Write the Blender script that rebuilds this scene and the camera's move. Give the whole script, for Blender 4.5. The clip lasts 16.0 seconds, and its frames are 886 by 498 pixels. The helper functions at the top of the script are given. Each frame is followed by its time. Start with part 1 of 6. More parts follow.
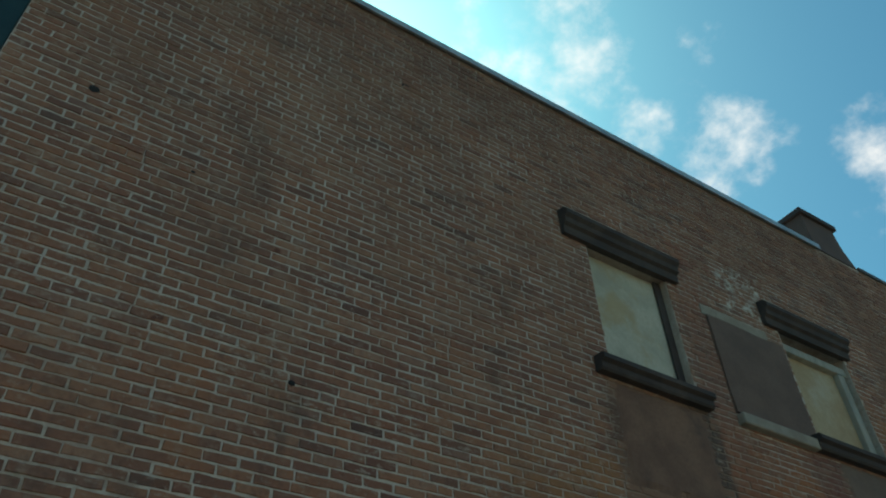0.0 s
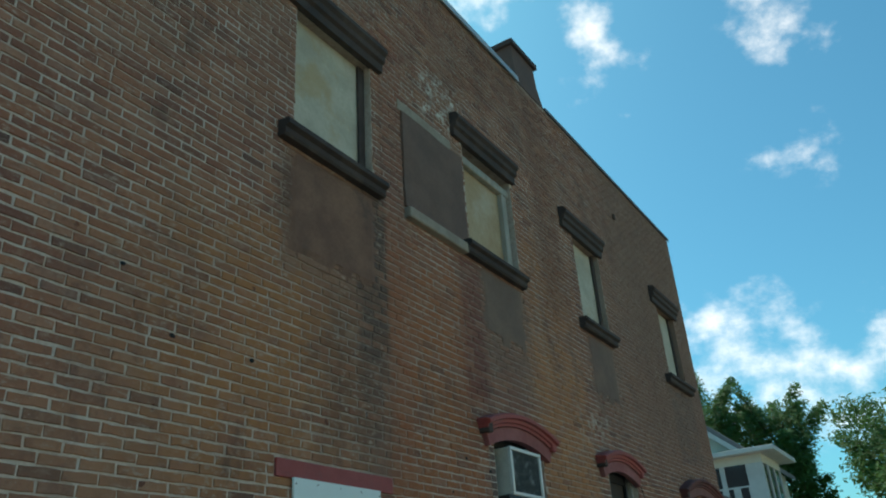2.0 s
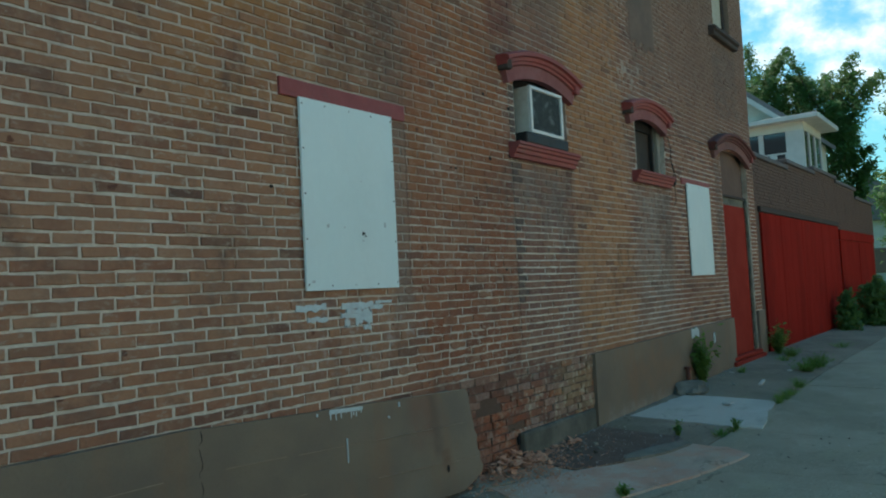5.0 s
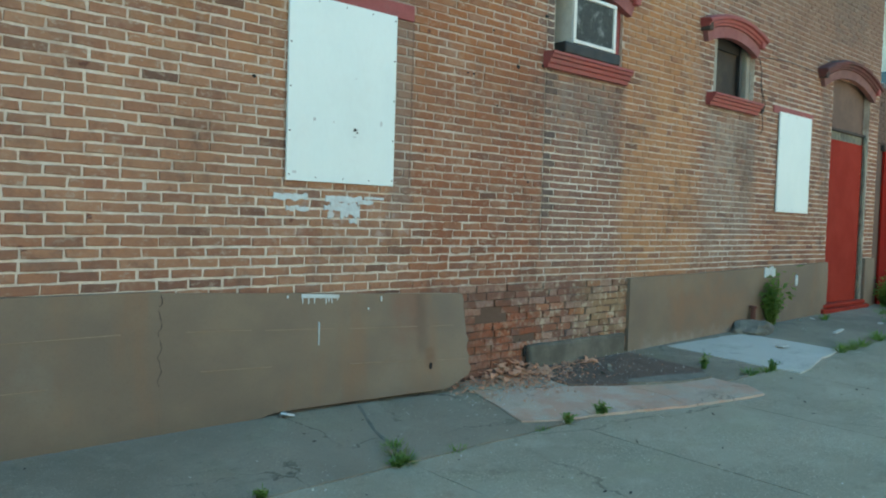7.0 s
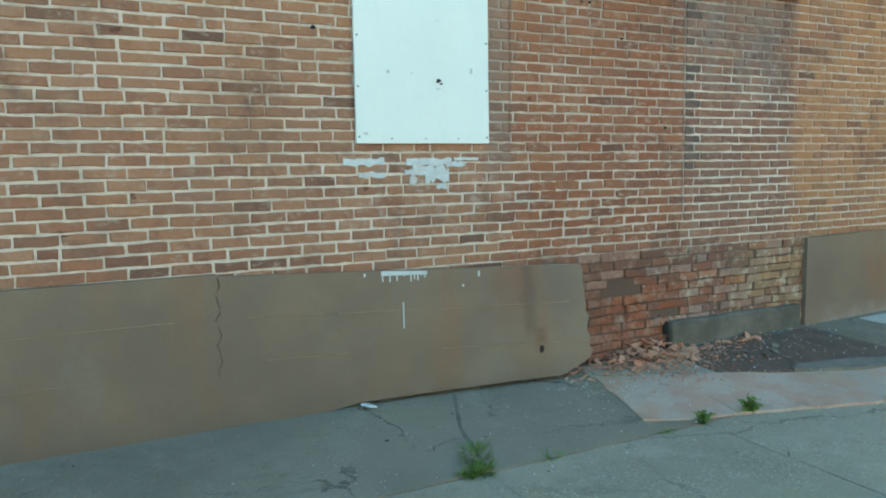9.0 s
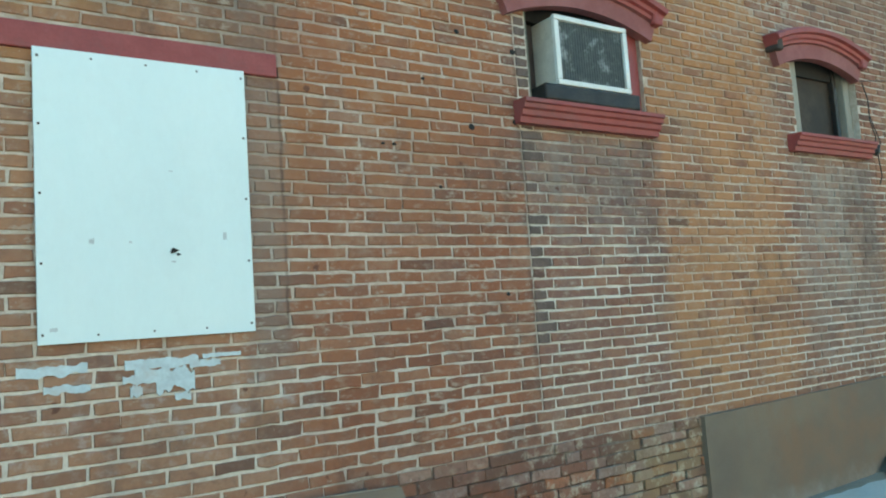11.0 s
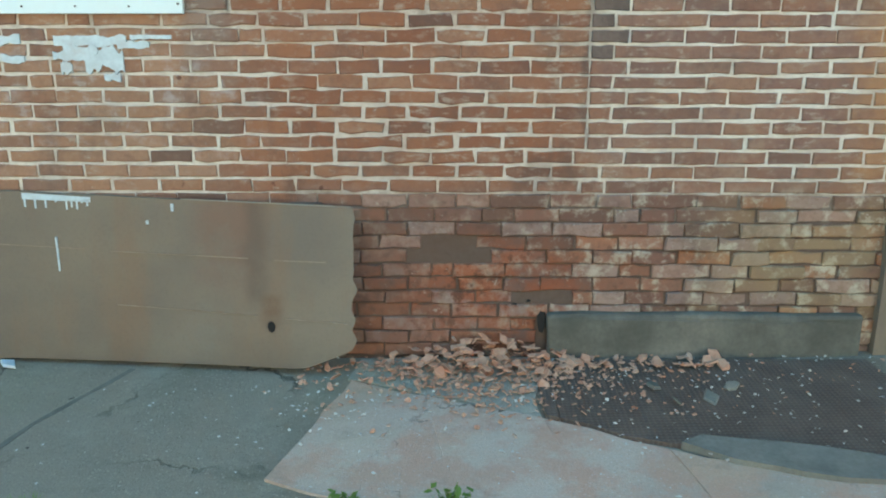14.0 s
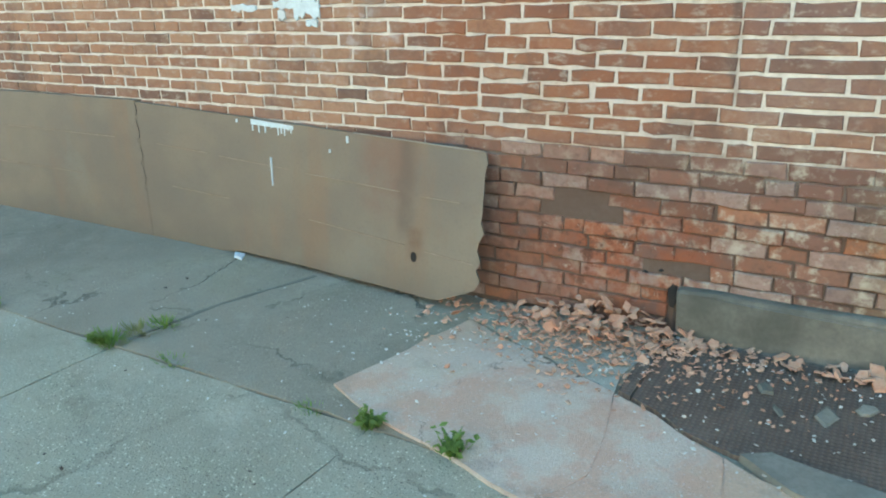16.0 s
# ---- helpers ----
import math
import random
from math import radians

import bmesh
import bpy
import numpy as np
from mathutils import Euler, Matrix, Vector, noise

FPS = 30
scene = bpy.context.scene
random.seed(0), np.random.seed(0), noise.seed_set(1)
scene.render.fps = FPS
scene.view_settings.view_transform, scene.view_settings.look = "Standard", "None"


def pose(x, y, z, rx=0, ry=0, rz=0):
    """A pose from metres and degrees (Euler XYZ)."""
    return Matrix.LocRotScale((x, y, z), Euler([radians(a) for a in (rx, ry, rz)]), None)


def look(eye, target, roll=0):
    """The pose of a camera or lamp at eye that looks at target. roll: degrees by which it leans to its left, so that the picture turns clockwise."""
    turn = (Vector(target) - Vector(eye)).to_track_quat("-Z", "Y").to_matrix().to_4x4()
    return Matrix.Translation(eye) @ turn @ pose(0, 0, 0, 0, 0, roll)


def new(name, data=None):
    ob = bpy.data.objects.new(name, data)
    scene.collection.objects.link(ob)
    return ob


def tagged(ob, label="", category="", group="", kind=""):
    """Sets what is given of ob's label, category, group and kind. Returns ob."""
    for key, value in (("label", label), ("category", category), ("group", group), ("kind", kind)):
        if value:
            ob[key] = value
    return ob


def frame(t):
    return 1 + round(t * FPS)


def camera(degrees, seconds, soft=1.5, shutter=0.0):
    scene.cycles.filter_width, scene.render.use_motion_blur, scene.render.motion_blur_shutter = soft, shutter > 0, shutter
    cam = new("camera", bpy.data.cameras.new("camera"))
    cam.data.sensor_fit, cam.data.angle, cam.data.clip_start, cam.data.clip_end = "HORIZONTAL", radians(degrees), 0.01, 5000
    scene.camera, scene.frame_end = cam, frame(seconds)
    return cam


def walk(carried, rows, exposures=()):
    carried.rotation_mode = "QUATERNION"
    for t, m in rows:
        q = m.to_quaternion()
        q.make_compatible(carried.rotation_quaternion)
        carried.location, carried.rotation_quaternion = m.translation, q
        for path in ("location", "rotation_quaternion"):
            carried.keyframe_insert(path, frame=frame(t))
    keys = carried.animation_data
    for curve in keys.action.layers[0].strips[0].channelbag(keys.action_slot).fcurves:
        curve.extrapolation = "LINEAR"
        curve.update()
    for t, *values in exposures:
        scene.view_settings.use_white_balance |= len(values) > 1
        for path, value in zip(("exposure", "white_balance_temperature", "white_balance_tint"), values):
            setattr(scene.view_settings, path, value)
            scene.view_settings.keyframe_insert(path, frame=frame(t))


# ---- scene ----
cam = camera(59.5, 16.0, soft=2.0)
PATH = [
    (0, (-4.224, -3.782, 2.051), (-3.393, -2.545, 3.385), -2.1),
    (0.5, (-4.12, -3.771, 1.977), (-3.047, -2.626, 3.217), -3.9),
    (1, (-3.993, -3.702, 2.031), (-2.734, -2.627, 3.154), -4.5),
    (1.5, (-3.91, -3.69, 2.007), (-2.487, -2.693, 2.997), -3.5),
    (2, (-3.859, -3.667, 1.916), (-2.329, -2.727, 2.798), -4.0),
    (2.5, (-3.825, -3.67, 1.879), (-2.22, -2.752, 2.642), -3.8),
    (3, (-3.803, -3.689, 1.808), (-2.162, -2.765, 2.48), -3.8),
    (3.5, (-3.745, -3.713, 1.777), (-2.102, -2.708, 2.316), -2.3),
    (4, (-3.661, -3.725, 1.704), (-2.0, -2.685, 2.102), -2.8),
    (4.5, (-3.594, -3.666, 1.653), (-1.953, -2.547, 1.891), -1.8),
    (5, (-3.508, -3.735, 1.556), (-1.902, -2.547, 1.664), -3.0),
    (5.2, (-3.506, -3.903, 1.47), (-1.96, -2.635, 1.528), -2.3),
    (7.3, (-2.619, -4.674, 1.346), (-1.317, -3.166, 1.174), 1.3),
    (7.5, (-2.528, -4.665, 1.327), (-1.293, -3.114, 1.058), -0.4),
    (8, (-2.245, -4.632, 1.443), (-1.22, -2.931, 1.208), 0.3),
    (8.2, (-2.166, -4.677, 1.437), (-1.276, -2.906, 1.167), 0.6),
    (10.3, (-0.888, -3.744, 1.53), (0.17, -2.047, 1.586), -4.0),
    (10.5, (-0.765, -3.703, 1.654), (0.311, -2.02, 1.758), -3.6),
    (11, (-0.365, -3.644, 1.581), (0.737, -1.986, 1.768), -4.0),
    (11.5, (0.104, -3.759, 1.716), (1.258, -2.143, 1.954), -3.1),
    (12, (0.556, -3.695, 1.698), (1.871, -2.188, 1.731), -2.2),
    (12.5, (0.971, -3.703, 1.53), (2.374, -2.278, 1.526), -3.6),
    (13, (1.271, -3.743, 1.466), (2.204, -1.982, 1.294), -3.6),
    (13.5, (1.672, -3.581, 1.403), (2.058, -1.668, 0.966), 2.7),
    (14, (2.093, -3.516, 1.459), (2.071, -1.58, 0.955), -0.0),
    (14.5, (2.344, -3.524, 1.451), (1.944, -1.672, 0.81), -0.5),
    (15, (2.621, -3.436, 1.441), (1.955, -1.641, 0.865), 2.8),
    (15.5, (2.929, -3.289, 1.507), (1.972, -1.636, 0.917), -4.3),
    (16, (3.325, -3.2, 1.453), (2.325, -1.584, 0.83), -1.3),
]
EXPOSURES = [(t, stops, kelvin, tint) for t, stops, kelvin, tint in ((0.0, -0.28, 7250, 10), (1.0, -0.16, 7250, 10), (2.0, 0.15, 7250, 10), (3.0, 0.37, 7350, 10), (4.0, 0.47, 7450, 11), (5.0, 0.5, 7600, 13),
    (6.5, 1.38, 8200, 17), (7.5, 1.9, 8400, 20), (8.0, 1.94, 8400, 20), (10.5, 1.85, 7900, 14), (11.5, 1.83, 8000, 16), (12.5, 1.96, 8100, 16), (13.5, 2.06, 8500, 22), (14.5, 2.36, 8700, 24), (16.0, 2.58, 8800, 25))]
walk(cam, [(t, look(eye, target, roll)) for t, eye, target, roll in PATH], EXPOSURES)

# ---- light: sun behind the building, so that the long wall lies in its own shade ----
SUN_ELEV, SUN_AZ = 52.0, 18.0   # degrees; azimuth from +y towards +x
world = bpy.data.worlds.new("sky")
scene.world = world
world.use_nodes = True
wn, wl = world.node_tree.nodes, world.node_tree.links
wn.clear()
sky = wn.new("ShaderNodeTexSky")
sky.sky_type, sky.sun_disc = "NISHITA", False
sky.sun_elevation, sky.sun_rotation = radians(SUN_ELEV), radians(SUN_AZ)
sky.air_density, sky.dust_density, sky.ozone_density = 1.0, 1.7, 1.1
tc = wn.new("ShaderNodeTexCoord")


def sky_noise(scale, detail, rough, stretch, shift):
    m = wn.new("ShaderNodeMapping")
    m.inputs["Scale"].default_value, m.inputs["Location"].default_value = stretch, shift
    wl.new(tc.outputs["Generated"], m.inputs["Vector"])
    t = wn.new("ShaderNodeTexNoise")
    t.inputs["Scale"].default_value, t.inputs["Detail"].default_value, t.inputs["Roughness"].default_value = scale, detail, rough
    wl.new(m.outputs["Vector"], t.inputs["Vector"])
    return t.outputs["Fac"]


def sky_math(op, a, b):
    m = wn.new("ShaderNodeMath")
    m.operation = op
    for sock, v in zip(m.inputs, (a, b)):
        if isinstance(v, float):
            sock.default_value = v
        else:
            wl.new(v, sock)
    return m.outputs[0]


# fair-weather clouds: direction and half width of each heap, broken up by noise
CLOUDS = [(0.408, 0.409, 0.816, 0.12), (0.641, 0.343, 0.687, 0.065), (0.56, 0.37, 0.745, 0.05), (0.74, 0.21, 0.64, 0.05), (0.547, 0.273, 0.792, 0.025), (0.884, 0.041, 0.466, 0.04), (0.927, 0.2, 0.318, 0.05),
          (0.946, 0.181, 0.268, 0.075), (0.79, 0.026, 0.613, 0.05), (0.819, -0.017, 0.574, 0.025), (0.803, 0.212, 0.557, 0.02), (0.967, 0.015, 0.253, 0.045), (0.969, 0.115, 0.219, 0.08), (-0.131, 0.635, 0.761, 0.1)]
heapmask = None
for cx, cy, cz, cw in CLOUDS:
    d = wn.new("ShaderNodeVectorMath")
    d.operation = "DISTANCE"
    wl.new(tc.outputs["Generated"], d.inputs[0])
    d.inputs[1].default_value = (cx, cy, cz)
    near = sky_math("SUBTRACT", 1.0, sky_math("MULTIPLY", d.outputs["Value"], 1.0 / cw))
    heapmask = near if heapmask is None else sky_math("MAXIMUM", heapmask, near)
heapmask = sky_math("MAXIMUM", heapmask, -1.2)
puff = sky_math("SUBTRACT", sky_noise(13.0, 9.0, 0.58, (1.0, 1.0, 1.35), (0.9, 0.45, 0.15)), 0.5)
wide = sky_math("SUBTRACT", sky_noise(3.1, 7.0, 0.55, (1.0, 1.0, 1.9), (2.9, 1.45, 0.15)), 0.66)
dens = sky_math("MAXIMUM", sky_math("ADD", sky_math("MULTIPLY", heapmask, 0.42), sky_math("MULTIPLY", puff, 2.3)), sky_math("MULTIPLY", wide, 3.0))
cr = wn.new("ShaderNodeMapRange")
cr.interpolation_type = "SMOOTHSTEP"
cr.inputs["From Min"].default_value, cr.inputs["From Max"].default_value = -0.05, 0.95
cr.inputs["To Max"].default_value = 0.9
wl.new(dens, cr.inputs["Value"])
cm = wn.new("ShaderNodeMix")
cm.data_type = "RGBA"
cm.inputs["B"].default_value = (11.0, 11.2, 11.4, 1)
wl.new(cr.outputs["Result"], cm.inputs["Factor"])
tint = wn.new("ShaderNodeMix")
tint.data_type, tint.blend_type = "RGBA", "MULTIPLY"
tint.inputs["Factor"].default_value = 1.0
tint.inputs["B"].default_value = (0.375, 1.06, 1.19, 1)
wl.new(sky.outputs["Color"], tint.inputs["A"])
wl.new(tint.outputs["Result"], cm.inputs["A"])
bgn = wn.new("ShaderNodeBackground")
bgn.inputs["Strength"].default_value = 0.13
wl.new(cm.outputs["Result"], bgn.inputs["Color"])
wo = wn.new("ShaderNodeOutputWorld")
wl.new(bgn.outputs["Background"], wo.inputs["Surface"])

sun = new("sun", bpy.data.lights.new("sun", "SUN"))
sun.data.energy, sun.data.angle, sun.data.color = 3.6, radians(0.5), (1.0, 0.95, 0.87)
_e, _a = radians(SUN_ELEV), radians(SUN_AZ)
SUN_DIR = Vector((math.sin(_a) * math.cos(_e), math.cos(_a) * math.cos(_e), math.sin(_e)))
sun.matrix_world = look(SUN_DIR * 60, (0, 0, 0))


# ---- materials ----
class Nodes:
    """Small helper to string shader nodes together."""

    def __init__(self, name):
        self.mat = bpy.data.materials.new(name)
        self.mat.use_nodes = True
        self.n, self.l = self.mat.node_tree.nodes, self.mat.node_tree.links
        self.bsdf = self.n["Principled BSDF"]
        self.geo = self.n.new("ShaderNodeNewGeometry")
        self.pos = self.geo.outputs["Position"]

    def put(self, sock, value):
        if isinstance(value, bpy.types.NodeSocket):
            self.l.new(value, sock)
        elif isinstance(value, tuple) and len(value) == 3 and sock.type == "RGBA":
            sock.default_value = (*value, 1)
        else:
            sock.default_value = value

    def noise(self, scale, detail=4.0, rough=0.55, stretch=(1, 1, 1), out="Fac"):
        m = self.n.new("ShaderNodeMapping")
        m.inputs["Scale"].default_value = stretch
        self.l.new(self.pos, m.inputs["Vector"])
        t = self.n.new("ShaderNodeTexNoise")
        t.inputs["Scale"].default_value, t.inputs["Detail"].default_value, t.inputs["Roughness"].default_value = scale, detail, rough
        self.l.new(m.outputs["Vector"], t.inputs["Vector"])
        return t.outputs[out]

    def ramp(self, value, a, b, lo=0.0, hi=1.0):
        r = self.n.new("ShaderNodeMapRange")
        r.interpolation_type = "SMOOTHSTEP"
        self.put(r.inputs["Value"], value)
        for key, v in (("From Min", a), ("From Max", b), ("To Min", lo), ("To Max", hi)):
            r.inputs[key].default_value = v
        return r.outputs["Result"]

    def math(self, op, a, b=0.0):
        m = self.n.new("ShaderNodeMath")
        m.operation = op
        self.put(m.inputs[0], a)
        self.put(m.inputs[1], b)
        return m.outputs[0]

    def mix(self, fac, a, b, blend="MIX"):
        m = self.n.new("ShaderNodeMix")
        m.data_type, m.blend_type = "RGBA", blend
        self.put(m.inputs["Factor"], fac)
        self.put(m.inputs["A"], a)
        self.put(m.inputs["B"], b)
        return m.outputs["Result"]

    def colors(self, value, stops):
        r = self.n.new("ShaderNodeValToRGB")
        while len(r.color_ramp.elements) < len(stops):
            r.color_ramp.elements.new(0.5)
        for e, (p, c) in zip(r.color_ramp.elements, stops):
            e.position, e.color = p, (*c, 1)
        self.put(r.inputs["Fac"], value)
        return r.outputs["Color"]

    def xyz(self):
        s = self.n.new("ShaderNodeSeparateXYZ")
        self.l.new(self.pos, s.inputs["Vector"])
        return s.outputs

    def rect(self, x0, x1, z0, z1, soft=0.06, wob=0.12, patchy=True):
        """A soft-edged patch over a stretch of wall, with a ragged outline."""
        o = self.xyz()
        w = self.math("MULTIPLY", self.math("SUBTRACT", self.wobble, 0.5), wob * 2)
        x, z = self.math("ADD", o["X"], w), self.math("ADD", o["Z"], self.math("MULTIPLY", w, 1.4))
        r = self.math("MULTIPLY", self.ramp(x, x0 - soft, x0 + soft), self.ramp(x, x1 - soft, x1 + soft, 1, 0))
        r = self.math("MULTIPLY", r, self.math("MULTIPLY", self.ramp(z, z0 - soft * 2, z0 + soft * 2), self.ramp(z, z1 - soft, z1 + soft, 1, 0)))
        return self.math("MULTIPLY", r, self.patchy) if patchy else r

    def random(self):
        info = self.n.new("ShaderNodeObjectInfo")
        return self.math("FRACT", self.math("ADD", self.geo.outputs["Random Per Island"], info.outputs["Random"]))

    def bump(self, height, strength, distance):
        b = self.n.new("ShaderNodeBump")
        b.inputs["Strength"].default_value, b.inputs["Distance"].default_value = strength, distance
        self.put(b.inputs["Height"], height)
        self.l.new(b.outputs["Normal"], self.bsdf.inputs["Normal"])

    def done(self, color, rough=0.85, metal=0.0, spec=0.3):
        self.put(self.bsdf.inputs["Base Color"], color)
        self.put(self.bsdf.inputs["Roughness"], rough)
        self.bsdf.inputs["Metallic"].default_value = metal
        self.bsdf.inputs["Specular IOR Level"].default_value = spec
        return self.mat


def surface(name, a, b, scale=6.0, fine=60.0, rough=0.8, metal=0.0, bump=0.3, dist=0.004, stretch=(1, 1, 1), dirt=None, dirt_amount=0.5, spec=0.3, speck=0.35):
    """Two-scale material: broad blotches between two colours, fine grain, stains, relief."""
    k = Nodes(name)
    broad, grain = k.noise(scale, 5, 0.6, stretch), k.noise(fine, 6, 0.65, stretch)
    c = k.mix(k.ramp(broad, 0.33, 0.68), a, b)
    c = k.mix(k.ramp(grain, 0.25, 0.8, 0.0, speck), c, tuple(v * 0.55 for v in a), "MIX")
    if dirt:
        c = k.mix(k.math("MULTIPLY", k.ramp(k.noise(scale * 0.45, 7, 0.7), 0.5, 0.68), dirt_amount), c, dirt)
    k.bump(k.math("ADD", grain, k.math("MULTIPLY", broad, 0.6)), bump, dist)
    return k.done(c, k.ramp(broad, 0.2, 0.8, rough - 0.08, min(1.0, rough + 0.08)), metal, spec)


def wall_zones(k, c, mortar=False):
    """The wall's old washes, stains and repairs, the same on bricks and joints."""
    f = 0.75 if mortar else 0.8
    big = k.noise(0.9, 5, 0.6)
    c = k.mix(k.math("MULTIPLY", k.rect(-6, 1.15, 0.7, 3.2, 0.5, 0.3), 0.35 if not mortar else 0.1), c, (0.46, 0.25, 0.15))
    c = k.mix(k.math("MULTIPLY", k.rect(1.15, 2.66, 0.7, 3.1, 0.12, 0.12), 0.62 if not mortar else 0.3), c, (0.30, 0.10, 0.05))
    c = k.mix(k.math("MULTIPLY", k.rect(3.9, 5.35, 0.78, 4.9, 0.22, 0.35), 0.7 if not mortar else 0.38), c, (0.48, 0.225, 0.105))
    c = k.mix(k.math("MULTIPLY", k.rect(-1.4, 2.3, 2.7, 4.7, 0.5, 0.6), 0.5 if not mortar else 0.12), c, (0.37, 0.165, 0.065))
    c = k.mix(k.math("MULTIPLY", k.rect(2.72, 3.9, 0.9, 2.74, 0.1, 0.22), 0.42 * (0.1 if mortar else 1)), c, (0.215, 0.125, 0.112))
    c = k.mix(k.math("MULTIPLY", k.rect(2.62, 3.85, 2.25, 2.8, 0.16, 0.3), 0.62), c, (0.155, 0.115, 0.10))
    c = k.mix(k.math("MULTIPLY", k.rect(5.55, 6.75, 1.0, 2.8, 0.1, 0.22), 0.5), c, (0.29, 0.225, 0.19))
    c = k.mix(k.math("MULTIPLY", k.rect(6.5, 6.82, 1.6, 2.9, 0.1, 0.1), 0.5), c, (0.13, 0.1, 0.09))
    c = k.mix(k.math("MULTIPLY", k.rect(0.9, 1.12, 1.35, 3.3, 0.04, 0.06), 0.55), c, (0.235, 0.18, 0.155))
    c = k.mix(k.math("MULTIPLY", k.rect(2.675, 2.705, 1.0, 3.6, 0.015, 0.06), 0.5), c, (0.075, 0.055, 0.048))
    runs = k.ramp(k.noise(5.5, 6, 0.65, (1, 1, 0.14)), 0.42, 0.62)
    c = k.mix(k.math("MULTIPLY", k.math("MULTIPLY", k.rect(5.65, 6.7, 1.5, 2.82, 0.1, 0.15), runs), 0.6 if not mortar else 0.25), c, (0.31, 0.285, 0.245))
    c = k.mix(k.math("MULTIPLY", k.math("MULTIPLY", k.rect(2.75, 3.8, 1.9, 2.8, 0.15, 0.25), runs), 0.4), c, (0.26, 0.235, 0.21))
    c = k.mix(k.math("MULTIPLY", k.rect(8.8, 9.12, 1.9, 3.5, 0.08, 0.12), 0.6), c, (0.12, 0.1, 0.09))
    w = 1.0 if not mortar else 0.3
    c = k.mix(k.math("MULTIPLY", k.rect(1.14, 2.55, 2.9, 5.35, 0.2, 0.4), 0.75 * w), c, (0.36, 0.12, 0.048))
    c = k.mix(k.math("MULTIPLY", k.rect(3.85, 5.2, 2.9, 6.2, 0.3, 0.5), 0.7 * w), c, (0.40, 0.17, 0.07))
    c = k.mix(k.math("MULTIPLY", k.rect(-0.9, 0.4, 2.9, 4.6, 0.4, 0.6), 0.6 * w), c, (0.39, 0.17, 0.068))
    c = k.mix(k.math("MULTIPLY", k.rect(0.25, 1.1, 2.95, 4.5, 0.2, 0.4), 0.5), c, (0.12, 0.075, 0.06))
    c = k.mix(k.math("MULTIPLY", k.rect(2.3, 3.7, 3.7, 4.7, 0.2, 0.4), 0.45), c, (0.2, 0.085, 0.065))
    # dark vertical joint where an older pier was cut back
    c = k.mix(k.math("MULTIPLY", k.rect(1.108, 1.124, 1.6, 7.6, 0.008, 0.02), 0.75), c, (0.08, 0.055, 0.045))
    c = k.mix(k.math("MULTIPLY", k.rect(1.12, 1.5, 2.9, 7.6, 0.1, 0.2), 0.4), c, (0.27, 0.095, 0.06))
    c = k.mix(k.math("MULTIPLY", k.rect(3.76, 3.92, 1.6, 2.85, 0.07, 0.1), 0.6), c, (0.14, 0.085, 0.07))
    blot = k.noise(2.3, 7, 0.72)
    c = k.mix(k.ramp(blot, 0.53, 0.68, 0.0, 0.5), c, (0.15, 0.09, 0.07))
    c = k.mix(k.ramp(blot, 0.46, 0.34, 0.0, 0.35), c, (0.42, 0.27, 0.19))
    mott = k.math("MULTIPLY", k.noise(1.3, 7, 0.7, (1, 1, 0.55)), 1.0)
    c = k.mix(k.ramp(mott, 0.55, 0.66, 0.0, 0.55 if not mortar else 0.35), c, (0.105, 0.066, 0.055))
    c = k.mix(k.math("MULTIPLY", k.ramp(mott, 0.45, 0.36), k.ramp(k.xyz()["Z"], 2.2, 3.4, 0.0, 0.5 if not mortar else 0.15)), c, (0.33, 0.135, 0.07))
    # brown wash over the upper storey, thicker towards the far end
    up = k.math("MULTIPLY", k.ramp(k.xyz()["Z"], 3.6, 6.2), k.ramp(big, 0.3, 0.62))
    c = k.mix(k.math("MULTIPLY", up, 0.42 if not mortar else 0.2), c, (0.185, 0.102, 0.072))
    far = k.math("MULTIPLY", k.ramp(k.xyz()["X"], 5.2, 8.6), k.ramp(k.xyz()["Z"], 3.0, 4.8))
    c = k.mix(k.math("MULTIPLY", far, 0.85), c, (0.20, 0.118, 0.086))
    c = k.mix(k.math("MULTIPLY", k.rect(4.5, 5.2, 5.5, 9.9, 0.15, 0.2), 0.6), c, (0.185, 0.09, 0.06))
    c = k.mix(k.math("MULTIPLY", k.rect(-4.9, 5.0, 8.0, 9.2, 0.35, 0.3), 0.55), c, (0.16, 0.09, 0.066))
    # render and soot under the upper sills
    c = k.mix(k.math("MULTIPLY", k.rect(-0.15, 1.08, 4.35, 5.5, 0.06, 0.12, False), 0.85), c, (0.25, 0.135, 0.088))
    c = k.mix(k.math("MULTIPLY", k.rect(0.74, 1.14, 3.9, 5.5, 0.06, 0.12), 0.85), c, (0.085, 0.062, 0.052))
    c = k.mix(k.math("MULTIPLY", k.rect(-0.25, 0.2, 4.7, 5.35, 0.1, 0.15), 0.6), c, (0.095, 0.06, 0.048))
    c = k.mix(k.math("MULTIPLY", k.rect(0.75, 1.15, 3.0, 4.3, 0.12, 0.15), 0.4), c, (0.15, 0.095, 0.075))
    c = k.mix(k.math("MULTIPLY", k.rect(2.78, 3.9, 4.2, 5.45, 0.2, 0.3), 0.7), c, (0.21, 0.135, 0.10))
    c = k.mix(k.math("MULTIPLY", k.rect(2.4, 2.82, 3.9, 5.45, 0.08, 0.1), 0.65), c, (0.17, 0.062, 0.05))
    c = k.mix(k.math("MULTIPLY", k.rect(5.65, 6.8, 4.1, 5.45, 0.2, 0.3), 0.7), c, (0.215, 0.14, 0.108))
